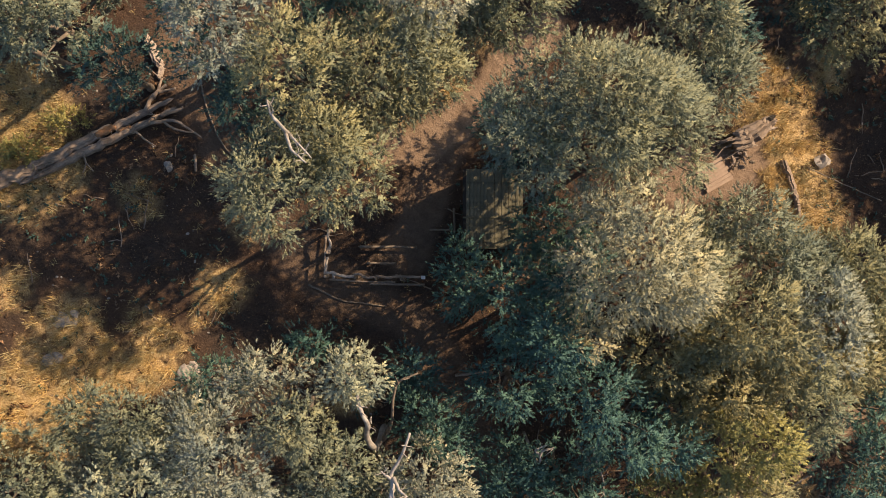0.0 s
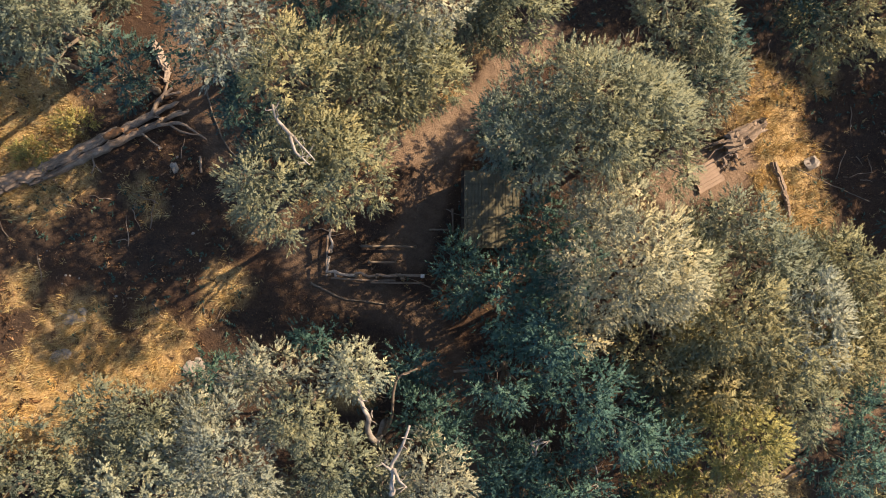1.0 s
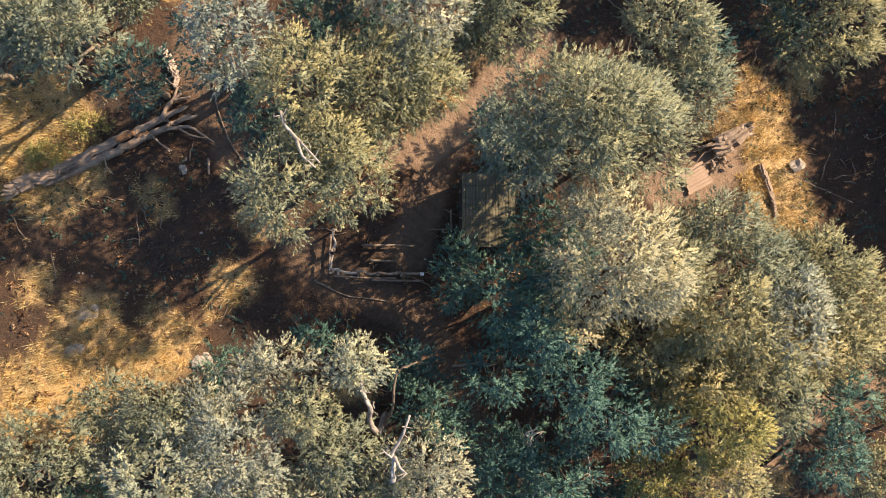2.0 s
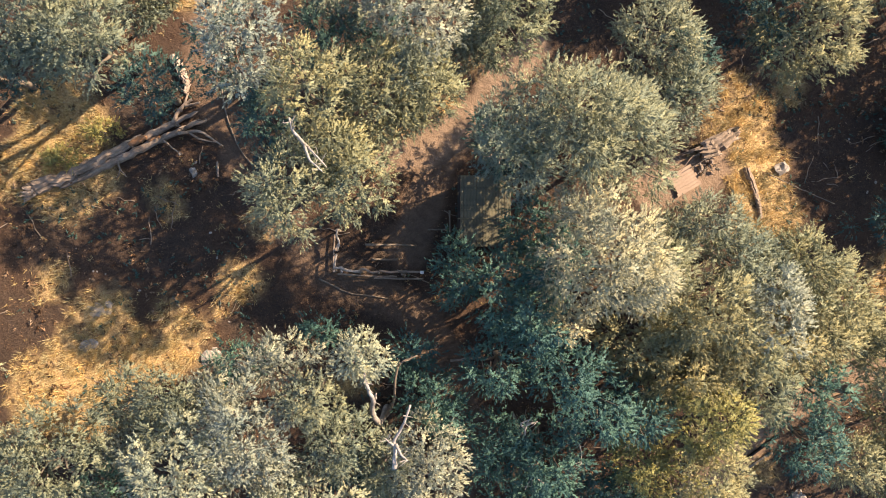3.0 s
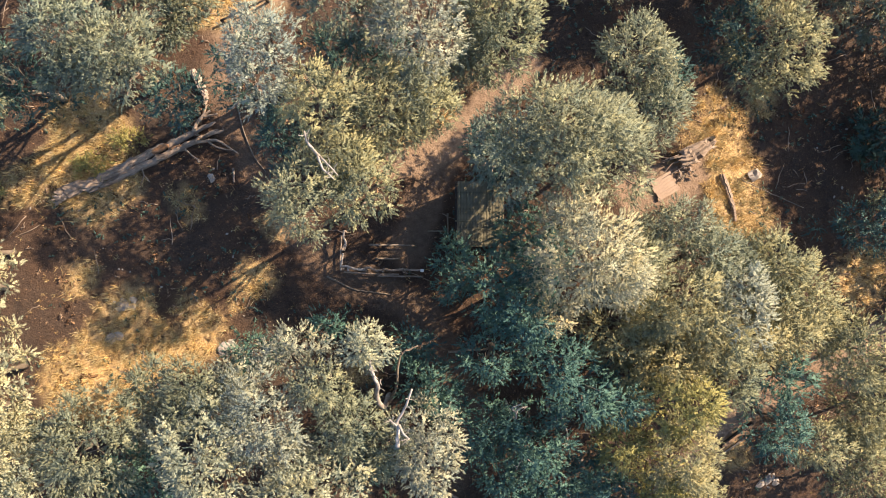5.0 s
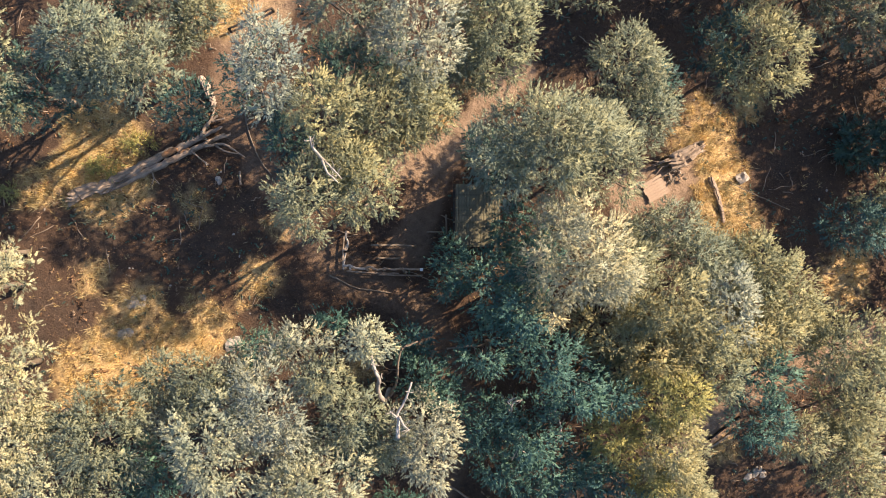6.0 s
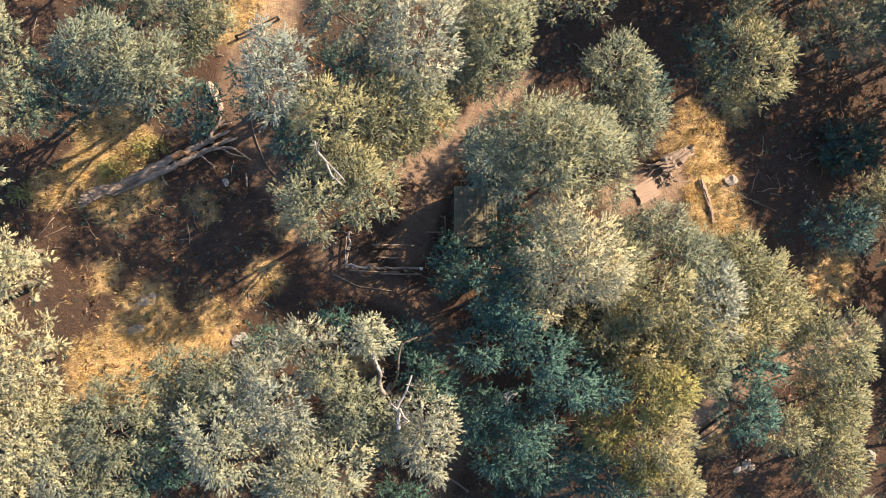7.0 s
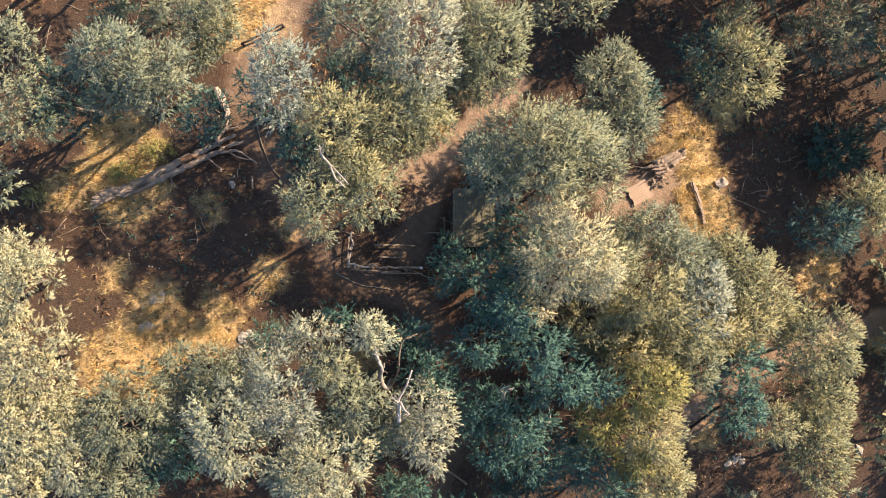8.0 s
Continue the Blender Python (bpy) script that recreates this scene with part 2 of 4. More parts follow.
def spray_mesh(name, centres, axes, faces, sizes, rs, normals=None):
    """A mesh of fronds at the centres, along the axes, their flat sides turned to faces; normals: the soft shading of each frond."""
    z = axes / np.linalg.norm(axes, axis=1)[:, None]
    x = np.cross(faces, z)
    x /= np.linalg.norm(x, axis=1)[:, None]
    y = np.cross(z, x)
    co = (centres[:, None, :] + sizes[:, None, None] * (SPRAY[None, :, 0, None] * x[:, None] + SPRAY[None, :, 1, None] * y[:, None] + (SPRAY[None, :, 2, None] - 0.3) * z[:, None])).reshape(-1, 3)
    index = (SPRAY_FACES[None] + (np.arange(len(centres)) * len(SPRAY))[:, None, None]).reshape(-1, 3)
    if normals is not None:
        soft = np.repeat(normals / np.linalg.norm(normals, axis=1)[:, None], len(SPRAY), axis=0)
        flat = np.cross(co[index[:, 1]] - co[index[:, 0]], co[index[:, 2]] - co[index[:, 0]])
        away = (flat * soft[index[:, 0]]).sum(axis=1) < 0
        index[away] = index[away][:, ::-1]
    q = len(index)
    me = bpy.data.meshes.new(name)
    me.vertices.add(len(co))
    me.vertices.foreach_set("co", co.astype(np.float32).ravel())
    me.loops.add(q * 3)
    me.loops.foreach_set("vertex_index", index.astype(np.int32).ravel())
    me.polygons.add(q)
    me.polygons.foreach_set("loop_start", np.arange(0, q * 3, 3, dtype=np.int32))
    me.update(calc_edges=True)
    if normals is not None:
        me.attributes.new("custom_normal", "FLOAT_VECTOR", "POINT").data.foreach_set("vector", soft.astype(np.float32).ravel())
    return me


def crown_mesh(rx, ry, top, bottom, seed, density=55.0, leaf=0.2, drop=0.6):
    """A crown of many small lobes in a dome with an uneven outline: its fronds, and the lobes."""
    rs = np.random.RandomState(seed)
    phase = rs.uniform(0, 6.28, 5)

    def rim(a):
        return 1 + 0.11 * math.sin(3 * a + phase[0]) + 0.08 * math.sin(5 * a + phase[1]) + 0.06 * math.sin(9 * a + phase[2])

    size = math.sqrt(rx * ry)
    lobe = 0.24 + 0.075 * size
    lobes = []
    want = int(1.5 * rx * ry / (lobe * lobe)) + 5
    tries = 0
    while len(lobes) < want and tries < 2500:
        tries += 1
        a, r = rs.uniform(0, 2 * math.pi), math.sqrt(rs.uniform(0, 1))
        k = r * rim(a) * 0.92
        x, y = k * rx * math.cos(a), k * ry * math.sin(a)
        if any((x - l[0]) ** 2 + (y - l[1]) ** 2 < (0.78 * lobe) ** 2 for l in lobes):
            continue
        if size > 1.2 and r > 0.25 and noise.noise((x * 0.75, y * 0.75, seed * 1.7)) < -0.42:
            continue
        dome = math.sqrt(max(0.0, 1 - min(r, 0.98) ** 2))
        z = bottom + (top - bottom) * (0.42 + 0.58 * dome) - lobe * 0.7 - abs(rs.normal(0, drop))
        lobes.append((x, y, z, lobe * rs.uniform(0.70, 1.35)))
    outer = len(lobes)
    for _ in range(want // 4):
        a, r = rs.uniform(0, 2 * math.pi), math.sqrt(rs.uniform(0, 0.75))
        lobes.append((r * rx * math.cos(a), r * ry * math.sin(a), bottom + (top - bottom) * rs.uniform(0.2, 0.5) - 0.3, lobe * 1.25))
    cs, ax, fa, sz, no = [], [], [], [], []
    golden = np.arange(4) * 2.4
    for k, (x, y, z, r) in enumerate(lobes):
        # leafy shoots that stand out of the lobe like fingers, each with four fronds
        n = max(3, int(density * (1.0 if k < outer else 0.3) * r * r))
        d = rs.normal(size=(n, 3)) + np.array([0.0, 0.0, 0.35])
        d /= np.linalg.norm(d, axis=1)[:, None]
        d[:, 2] = np.where(d[:, 2] < -0.10, -d[:, 2], d[:, 2])
        way = d * np.array([1.0, 1.0, 0.6]) + np.array([x / rx, y / ry, 0.0]) * 0.7 + np.array([0, 0, 0.15]) + rs.normal(0, 0.16, (n, 3))
        way /= np.linalg.norm(way, axis=1)[:, None]
        side = np.cross(way, np.array([0.3, 0.2, 0.93]))
        side /= np.linalg.norm(side, axis=1)[:, None] + 1e-6
        other = np.cross(way, side)
        foot = d * r * rs.uniform(0.45, 1.05, (n, 1)) * np.array([1.1, 1.1, 0.60]) + np.array([x, y, z])
        reach = leaf * rs.uniform(1.1, 2.2, n)
        turn = golden[None, :] + rs.uniform(0, 6.28, (n, 1))
        out = np.cos(turn)[..., None] * side[:, None] + np.sin(turn)[..., None] * other[:, None]
        along = (np.arange(4) + 0.5) / 4.0
        cs.append((foot[:, None] + way[:, None] * (reach[:, None] * along)[..., None] + out * (leaf * 0.20 * (1.1 - along))[None, :, None]).reshape(-1, 3))
        ax.append((way[:, None] * 0.95 + out * 0.36).reshape(-1, 3) + rs.normal(0, 0.08, (n * 4, 3)))
        fa.append((out * 0.8 + way[:, None] * 0.25).reshape(-1, 3) + np.array([0.22, 0.13, 0.42]) + rs.normal(0, 0.12, (n * 4, 3)))
        sz.append((leaf * rs.uniform(0.75, 1.25, (n, 1)) * (1.25 - 0.5 * along)[None]).ravel())
        no.append((out * 0.55 + d[:, None] * 0.45).reshape(-1, 3) + np.array([0.0, 0.0, 0.40]) + rs.normal(0, 0.14, (n * 4, 3)))
        # fuller fronds inside the lobe
        n = max(3, int(density * 0.5 * r * r))
        d = rs.normal(size=(n, 3))
        d /= np.linalg.norm(d, axis=1)[:, None]
        cs.append(d * r * rs.uniform(0.0, 0.75, (n, 1)) * np.array([1.0, 1.0, 0.4]) + np.array([x, y, z - 0.25 * r]))
        ax.append(d * np.array([1.0, 1.0, 0.2]) + rs.normal(0, 0.30, (n, 3)))
        fa.append(rs.normal(0, 0.25, (n, 3)) + np.array([0.2, 0.1, 1.0]))
        sz.append(leaf * 1.7 * rs.uniform(0.7, 1.3, n))
        no.append(d * 0.5 + np.array([0.0, 0.0, 0.5]))
    me = spray_mesh("crown", np.concatenate(cs), np.concatenate(ax), np.concatenate(fa), np.concatenate(sz), rs, np.concatenate(no))
    return me, lobes


WORDS = {
    "olive": "olive-green leafy tree with a grey-brown trunk", "gold": "sunlit golden-green leafy tree with a grey-brown trunk",
    "lime": "bright yellow-green leafy tree in the woodland", "dry": "dry golden-olive leafy tree with a dense crown", "khaki": "dry khaki-green leafy tree with a dense crown",
    "pale": "olive tree with a broad dense crown, bright haze put into its pale leaf colour", "silver": "silvery grey-green leafy tree with a pale trunk", "teal": "understorey tree with shade put into its blue-green leaf colour", "dark": "tree low under the canopy with shade put into its deep green leaf colour",
}


def tree(x, y, rx, ry, top, tone, seed):
    rnd = random.Random(seed)
    g = surface_z(x, y)
    h = max(1.2, top - g)
    low = h < 3.2
    reach = math.hypot(x, y) + 0.1
    lean = 0.0 if low else min(0.8 * min(rx, ry), 0.11 * reach) / reach
    bx, by = x * (1 + lean) + rnd.uniform(-0.2, 0.2), y * (1 + lean) + rnd.uniform(-0.2, 0.2)
    g = surface_z(bx, by)
    ob = thing("shrub" if low else "tree", (bx, by, g), WORDS[tone] if not low else "low shrub with shade put into its blue-green leaf colour" if tone in ("teal", "dark") else "low golden-green leafy shrub", "shrub" if low else "tree", "shrubs of the wood" if low else "trees of the wood")
    # trees out of view: deep crowns so that no sun slips under them
    far = abs(x) > 24 or abs(y) > 15.5
    bottom = h * (0.2 if far else 0.15 if low else 0.40 if tone in ("teal", "dark") else 0.40 if x > 0 else 0.55)
    # tones whose leaf colour already carries the shade
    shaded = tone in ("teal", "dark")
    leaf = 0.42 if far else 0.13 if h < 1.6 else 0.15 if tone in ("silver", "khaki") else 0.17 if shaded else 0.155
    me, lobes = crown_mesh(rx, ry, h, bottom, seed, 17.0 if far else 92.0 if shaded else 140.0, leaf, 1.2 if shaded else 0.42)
    me.transform(Matrix.Translation((x - bx, y - by, 0)))
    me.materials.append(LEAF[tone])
    new("crown", me).parent = ob
    bm = bmesh.new()
    r0 = 0.04 + 0.011 * h
    fork = Vector(((x - bx) * 0.6, (y - by) * 0.6, bottom * 0.85))
    limb(bm, bent((0, 0, -0.15), fork, 5, 0.12, rnd), [r0 * (1.5 - 0.2 * i if i < 2 else 1.1 - 0.08 * i) for i in range(6)], 8, 0.08, seed)
    part("trunk", bm, BARK, ob)
    for l in rnd.sample(lobes, min(len(lobes), 3 if low else 5)):
        bm = bmesh.new()
        end = Vector((l[0] + x - bx, l[1] + y - by, l[2] - l[3] * 0.5))
        limb(bm, bent(fork, end, 5, 0.22, rnd, 0.1), [r0 * 0.55 * (1 - 0.16 * i) for i in range(6)], 6, 0.1, seed)
        part("limb", bm, BARK, ob)
    return ob


TREES = [  # x, y, half widths, height of the top, foliage
    (-20.00, 7.71, 2.05, 3.00, 12.2, "olive"),
    (-15.12, 8.79, 2.01, 1.49, 12.0, "olive"),
    (-13.09, 7.67, 2.17, 1.88, 12.0, "olive"),
    (-15.30, 7.40, 1.54, 1.26, 10.5, "olive"),
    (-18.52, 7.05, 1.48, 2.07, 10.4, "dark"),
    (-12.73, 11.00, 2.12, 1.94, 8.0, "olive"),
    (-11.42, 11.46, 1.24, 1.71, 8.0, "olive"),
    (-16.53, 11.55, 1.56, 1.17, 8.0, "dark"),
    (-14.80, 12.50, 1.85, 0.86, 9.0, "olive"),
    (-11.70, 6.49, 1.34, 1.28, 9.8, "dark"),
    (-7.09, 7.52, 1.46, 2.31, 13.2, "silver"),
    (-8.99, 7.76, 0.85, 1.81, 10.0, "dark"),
    (-4.57, 5.57, 1.84, 1.71, 13.0, "gold"),
    (-5.55, 2.12, 1.66, 1.92, 11.8, "olive"),
    (-3.05, 2.42, 1.50, 1.55, 11.8, "gold"),
    (-3.61, 3.70, 1.16, 1.02, 11.5, "gold"),
    (-2.27, 5.84, 1.70, 2.23, 11.0, "gold"),
    (-0.61, 6.20, 1.49, 1.86, 10.5, "gold"),
    (-3.61, 10.36, 2.18, 2.02, 12.0, "olive"),
    (-0.81, 9.37, 2.06, 2.74, 12.3, "silver"),
    (-0.88, 6.55, 1.17, 1.17, 11.0, "olive"),
    (-4.23, 7.92, 1.62, 1.62, 11.0, "dark"),
    (-6.71, 4.55, 1.11, 1.78, 11.0, "dark"),
    (-2.07, 8.19, 1.52, 1.52, 9.5, "dark"),
    (2.60, 10.30, 2.19, 2.83, 9.3, "gold"),
    (1.35, 9.28, 1.23, 2.17, 8.5, "olive"),
    (7.06, 12.64, 2.37, 0.95, 8.0, "olive"),
    (9.08, 8.76, 2.06, 1.79, 8.5, "olive"),
    (10.07, 6.47, 1.81, 1.51, 8.0, "olive"),
    (10.89, 8.18, 0.96, 1.59, 7.6, "dark"),
    (5.12, 4.60, 3.00, 2.46, 12.7, "olive"),
    (7.76, 4.23, 2.13, 2.45, 9.5, "olive"),
    (2.99, 3.97, 1.67, 2.03, 12.0, "olive"),
    (16.09, 9.86, 2.44, 2.95, 7.5, "gold"),
    (14.38, 10.30, 1.21, 1.94, 7.0, "dark"),
    (22.14, 12.14, 2.60, 1.91, 5.5, "olive"),
    (24.72, 5.99, 1.73, 1.35, 1.2, "dark"),
    (23.70, 2.50, 1.90, 1.81, 6.0, "gold"),
    (21.78, 1.24, 2.14, 1.46, 6.0, "dark"),
    (6.52, -0.40, 2.66, 2.55, 11.4, "khaki"),
    (8.34, -1.83, 1.44, 1.27, 9.6, "khaki"),
    (5.74, 1.04, 1.35, 1.21, 9.5, "silver"),
    (4.99, -3.11, 0.91, 0.80, 10.0, "khaki"),
    (11.32, 0.90, 1.77, 1.24, 8.5, "olive"),
    (9.78, 0.22, 1.31, 1.16, 8.0, "olive"),
    (15.93, -0.84, 2.57, 1.65, 6.5, "gold"),
    (17.65, -2.51, 2.14, 2.07, 6.0, "gold"),
    (13.94, -0.96, 1.52, 1.85, 7.0, "olive"),
    (10.97, -2.69, 2.34, 1.85, 9.5, "dry"),
    (8.60, -4.09, 2.05, 1.51, 8.0, "dry"),
    (10.59, -5.08, 1.97, 1.47, 8.5, "dry"),
    (13.63, -2.83, 1.48, 2.00, 9.4, "silver"),
    (13.75, -6.02, 1.31, 1.49, 8.0, "gold"),
    (16.56, -4.03, 1.90, 1.72, 6.5, "dry"),
    (19.26, -3.81, 1.39, 1.77, 5.0, "dry"),
    (21.14, -5.11, 2.50, 2.07, 6.4, "gold"),
    (22.10, -8.38, 2.03, 2.23, 4.2, "gold"),
    (22.33, -11.72, 2.09, 2.80, 4.0, "gold"),
    (11.26, -7.09, 1.78, 1.81, 9.0, "lime"),
    (11.21, -9.74, 1.77, 2.09, 8.8, "dry"),
    (11.81, -12.29, 1.82, 1.67, 8.4, "dry"),
    (8.97, -9.34, 1.28, 1.43, 7.0, "lime"),
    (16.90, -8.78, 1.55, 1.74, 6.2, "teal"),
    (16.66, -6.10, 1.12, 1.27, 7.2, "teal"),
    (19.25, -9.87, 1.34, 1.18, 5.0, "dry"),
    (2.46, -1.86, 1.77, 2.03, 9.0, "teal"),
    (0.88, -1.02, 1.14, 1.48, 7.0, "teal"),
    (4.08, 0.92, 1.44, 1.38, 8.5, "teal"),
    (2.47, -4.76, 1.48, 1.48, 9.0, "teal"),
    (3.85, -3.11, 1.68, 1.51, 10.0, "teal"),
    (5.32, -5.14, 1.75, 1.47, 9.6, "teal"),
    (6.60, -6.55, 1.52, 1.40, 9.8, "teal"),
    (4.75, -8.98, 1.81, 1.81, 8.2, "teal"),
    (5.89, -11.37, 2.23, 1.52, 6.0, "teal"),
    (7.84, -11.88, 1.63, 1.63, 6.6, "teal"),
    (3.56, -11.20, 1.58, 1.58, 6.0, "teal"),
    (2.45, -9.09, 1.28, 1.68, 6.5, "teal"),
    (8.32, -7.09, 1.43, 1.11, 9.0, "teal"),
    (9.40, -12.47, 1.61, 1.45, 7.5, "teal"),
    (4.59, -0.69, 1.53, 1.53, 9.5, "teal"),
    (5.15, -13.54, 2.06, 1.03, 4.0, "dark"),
    (-3.14, -4.39, 1.15, 0.95, 9.6, "pale"),
    (-0.41, -8.90, 1.70, 2.45, 9.5, "silver"),
    (-2.34, -9.35, 1.07, 1.51, 8.0, "olive"),
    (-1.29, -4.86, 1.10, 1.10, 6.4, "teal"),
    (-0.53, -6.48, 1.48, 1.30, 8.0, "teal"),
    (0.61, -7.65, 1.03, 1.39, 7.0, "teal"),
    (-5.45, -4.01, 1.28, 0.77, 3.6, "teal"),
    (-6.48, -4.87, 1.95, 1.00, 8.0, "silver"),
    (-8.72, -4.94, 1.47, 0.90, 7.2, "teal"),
    (-5.03, -5.97, 1.22, 1.05, 10.0, "olive"),
    (-3.97, -8.02, 1.59, 1.71, 9.0, "olive"),
    (-3.89, -10.66, 1.27, 1.15, 7.0, "dark"),
    (-7.62, -7.53, 2.21, 2.21, 10.0, "silver"),
    (-10.79, -6.25, 1.67, 1.32, 8.3, "olive"),
    (-10.01, -8.88, 1.91, 2.67, 10.4, "pale"),
    (-9.43, -6.45, 1.23, 1.56, 7.0, "silver"),
    (-5.48, -11.34, 2.78, 2.41, 10.1, "pale"),
    (-15.42, -8.65, 2.30, 2.53, 9.2, "olive"),
    (-13.44, -6.61, 1.05, 1.35, 7.0, "olive"),
    (-13.55, -8.62, 0.94, 1.57, 6.5, "silver"),
    (-20.53, -1.92, 2.14, 1.97, 10.0, "pale"),
    (-21.24, -0.38, 1.52, 0.98, 9.0, "pale"),
    (-19.61, -5.86, 2.03, 2.26, 10.0, "pale"),
    (-20.05, -9.08, 2.26, 2.12, 10.0, "pale"),
    (-20.22, -11.74, 1.16, 1.35, 10.0, "pale"),
    (-18.03, -10.54, 1.81, 2.07, 9.0, "pale"),
    (-16.15, -12.06, 1.80, 1.51, 8.6, "olive"),
    (-13.79, -10.78, 1.56, 1.89, 7.8, "teal"),
    (-1.54, -13.55, 1.54, 0.88, 5.0, "teal"),
    # unseen trees past the edges, added to close the wood and cast shade
    (-24.20, 3.68, 2.25, 2.53, 10.0, "olive"),
    (-23.97, 8.75, 2.25, 2.53, 10.0, "olive"),
    (-24.12, -3.62, 2.53, 2.53, 10.0, "pale"),
    (-23.78, -10.34, 2.25, 2.54, 10.0, "pale"),
    (-17.96, 14.78, 2.59, 2.02, 9.0, "olive"),
    (11.14, 16.50, 2.80, 1.87, 5.5, "olive"),
    (16.69, 15.55, 2.39, 1.64, 8.0, "olive"),
    (21.85, 15.06, 2.69, 1.70, 11.0, "gold"),
    (26.29, 13.95, 2.11, 2.11, 8.0, "olive"),
    (26.86, 10.72, 2.13, 2.13, 7.5, "olive"),
    (27.43, 7.74, 2.15, 1.84, 7.0, "olive"),
    (27.60, 4.74, 1.88, 1.57, 6.0, "olive"),
    (28.91, 12.56, 2.38, 2.38, 9.0, "olive"),
    (29.53, 8.68, 2.38, 2.38, 9.0, "olive"),
    (29.78, 4.89, 2.42, 2.12, 8.0, "olive"),
    (32.08, 11.23, 2.64, 2.64, 10.0, "olive"),
    (32.70, 6.64, 2.69, 2.69, 9.0, "olive"),
    (20.44, 15.31, 1.83, 1.52, 7.0, "olive"),
    (28.27, -0.94, 1.95, 1.95, 4.0, "olive"),
    (29.71, -5.96, 2.67, 2.67, 2.5, "olive"),
    (28.43, -11.59, 2.58, 2.58, 5.0, "gold"),
    (-19.12, -15.39, 2.59, 2.02, 9.0, "pale"),
    (-12.02, -15.43, 2.60, 2.02, 9.0, "pale"),
    (-4.87, -15.78, 2.62, 2.03, 9.0, "olive"),
    (2.51, -16.18, 2.79, 1.86, 6.0, "teal"),
    (10.00, -16.06, 2.72, 2.12, 8.0, "olive"),
    (18.70, -16.75, 2.90, 1.93, 5.0, "olive"),
    (26.14, -16.82, 2.32, 1.98, 4.0, "olive"),
    (-16.06, 5.49, 0.90, 0.55, 2.7, "lime"),
    (-17.84, 4.25, 1.04, 0.61, 2.6, "lime"),
    (-22.67, 2.87, 0.55, 0.42, 2.5, "lime"),
    (9.25, -0.97, 1.41, 1.41, 8.5, "olive"),
    (12.48, -0.37, 1.28, 1.43, 8.0, "olive"),
    (12.07, -3.90, 1.41, 1.41, 8.5, "dry"),
    (13.12, -4.49, 1.12, 1.27, 8.5, "gold"),
    (16.33, -2.51, 1.33, 1.33, 6.2, "gold"),
    (9.59, -6.07, 1.44, 1.29, 7.5, "dry"),
    (15.17, -4.60, 1.15, 1.15, 7.0, "dry"),
    (9.98, -3.61, 1.41, 1.26, 8.6, "dry"),
    (12.42, -5.10, 1.12, 1.12, 8.3, "dry"),
    (10.54, -10.89, 1.29, 1.29, 7.8, "lime"),
    (-18.51, -8.32, 1.19, 1.19, 8.5, "pale"),
    (-21.24, -7.61, 1.31, 1.31, 9.5, "pale"),
    (-11.30, -7.44, 1.08, 1.08, 8.6, "olive"),
    (-6.62, -9.40, 1.19, 1.07, 9.0, "silver"),
    # unseen trees to the north-east, added to shade the ground there
    (13.85, 15.73, 2.12, 1.76, 9.5, "olive"),
    (16.5, 18.2, 2.6, 2.2, 11.0, "olive"),
    (21.0, 18.4, 2.7, 2.3, 11.0, "olive"),
    (25.5, 17.6, 2.6, 2.3, 10.5, "olive"),
    (30.0, 16.2, 2.8, 2.5, 10.5, "olive"),
    # two low trees added beneath the big crown to block sun from the path
    (3.21, 3.97, 1.39, 1.51, 7.0, "dark"),
    (2.36, 5.24, 1.05, 1.12, 5.5, "dark"),
    # more unseen trees, added to shade the east, north and north-west edges
    (34.65, -6.71, 3.05, 3.05, 2.0, "olive"),
    (33.76, -1.25, 2.94, 2.94, 4.0, "olive"),
    (36.26, -12.69, 3.20, 3.20, 0.0, "olive"),
    (32.09, -3.99, 2.36, 2.36, 2.0, "olive"),
    (36.80, -17.36, 3.28, 3.28, -1.0, "olive"),
    (18.56, 15.58, 1.83, 1.52, 7.0, "olive"),
    (9.31, 15.57, 1.81, 1.36, 7.0, "olive"),
    (-20.53, 14.60, 2.01, 1.44, 9.0, "olive"),
    (-22.50, 13.85, 1.97, 1.69, 10.0, "olive"),
]
for i, row in enumerate(TREES):
    tree(*row, 100 + i)


# ---- dead wood, fences and other things ----


def lie(x, y, up=0.0):
    return Vector((x, y, surface_z(x, y) + up))


def log_part(name, pts, radii, material, parent, seed, sides=10, rough=0.1, label="", ribs=0.0, torn=0.0):
    """A log or limb as one mesh; pts in world metres, stored under parent."""
    bm = bmesh.new()
    o = parent.location if parent else Vector()
    fine, rr = [], []
    pts = [Vector(p) for p in pts]
    ends = [pts[0] * 2 - pts[1], *pts, pts[-1] * 2 - pts[-2]]
    rnd = random.Random(seed)
    for i in range(len(pts) - 1):
        a, b, c, d = ends[i:i + 4]
        for k in range(5):
            t = k / 5
            p = (b * 2 + (c - a) * t + (a * 2 - b * 5 + c * 4 - d) * t ** 2 + (b * 3 - a - c * 3 + d) * t ** 3) * 0.5
            w = 0.25 * radii[i] * (k > 0)
            fine.append(p + Vector((rnd.uniform(-w, w), rnd.uniform(-w, w), rnd.uniform(-w, w))) - o)
            rr.append(radii[i] + (radii[i + 1] - radii[i]) * t)
    fine.append(pts[-1] - o)
    rr.append(radii[-1])
    limb(bm, fine, rr, sides, rough, seed, True, ribs, torn)
    return part(name, bm, material, parent, label, smooth=ribs == 0)


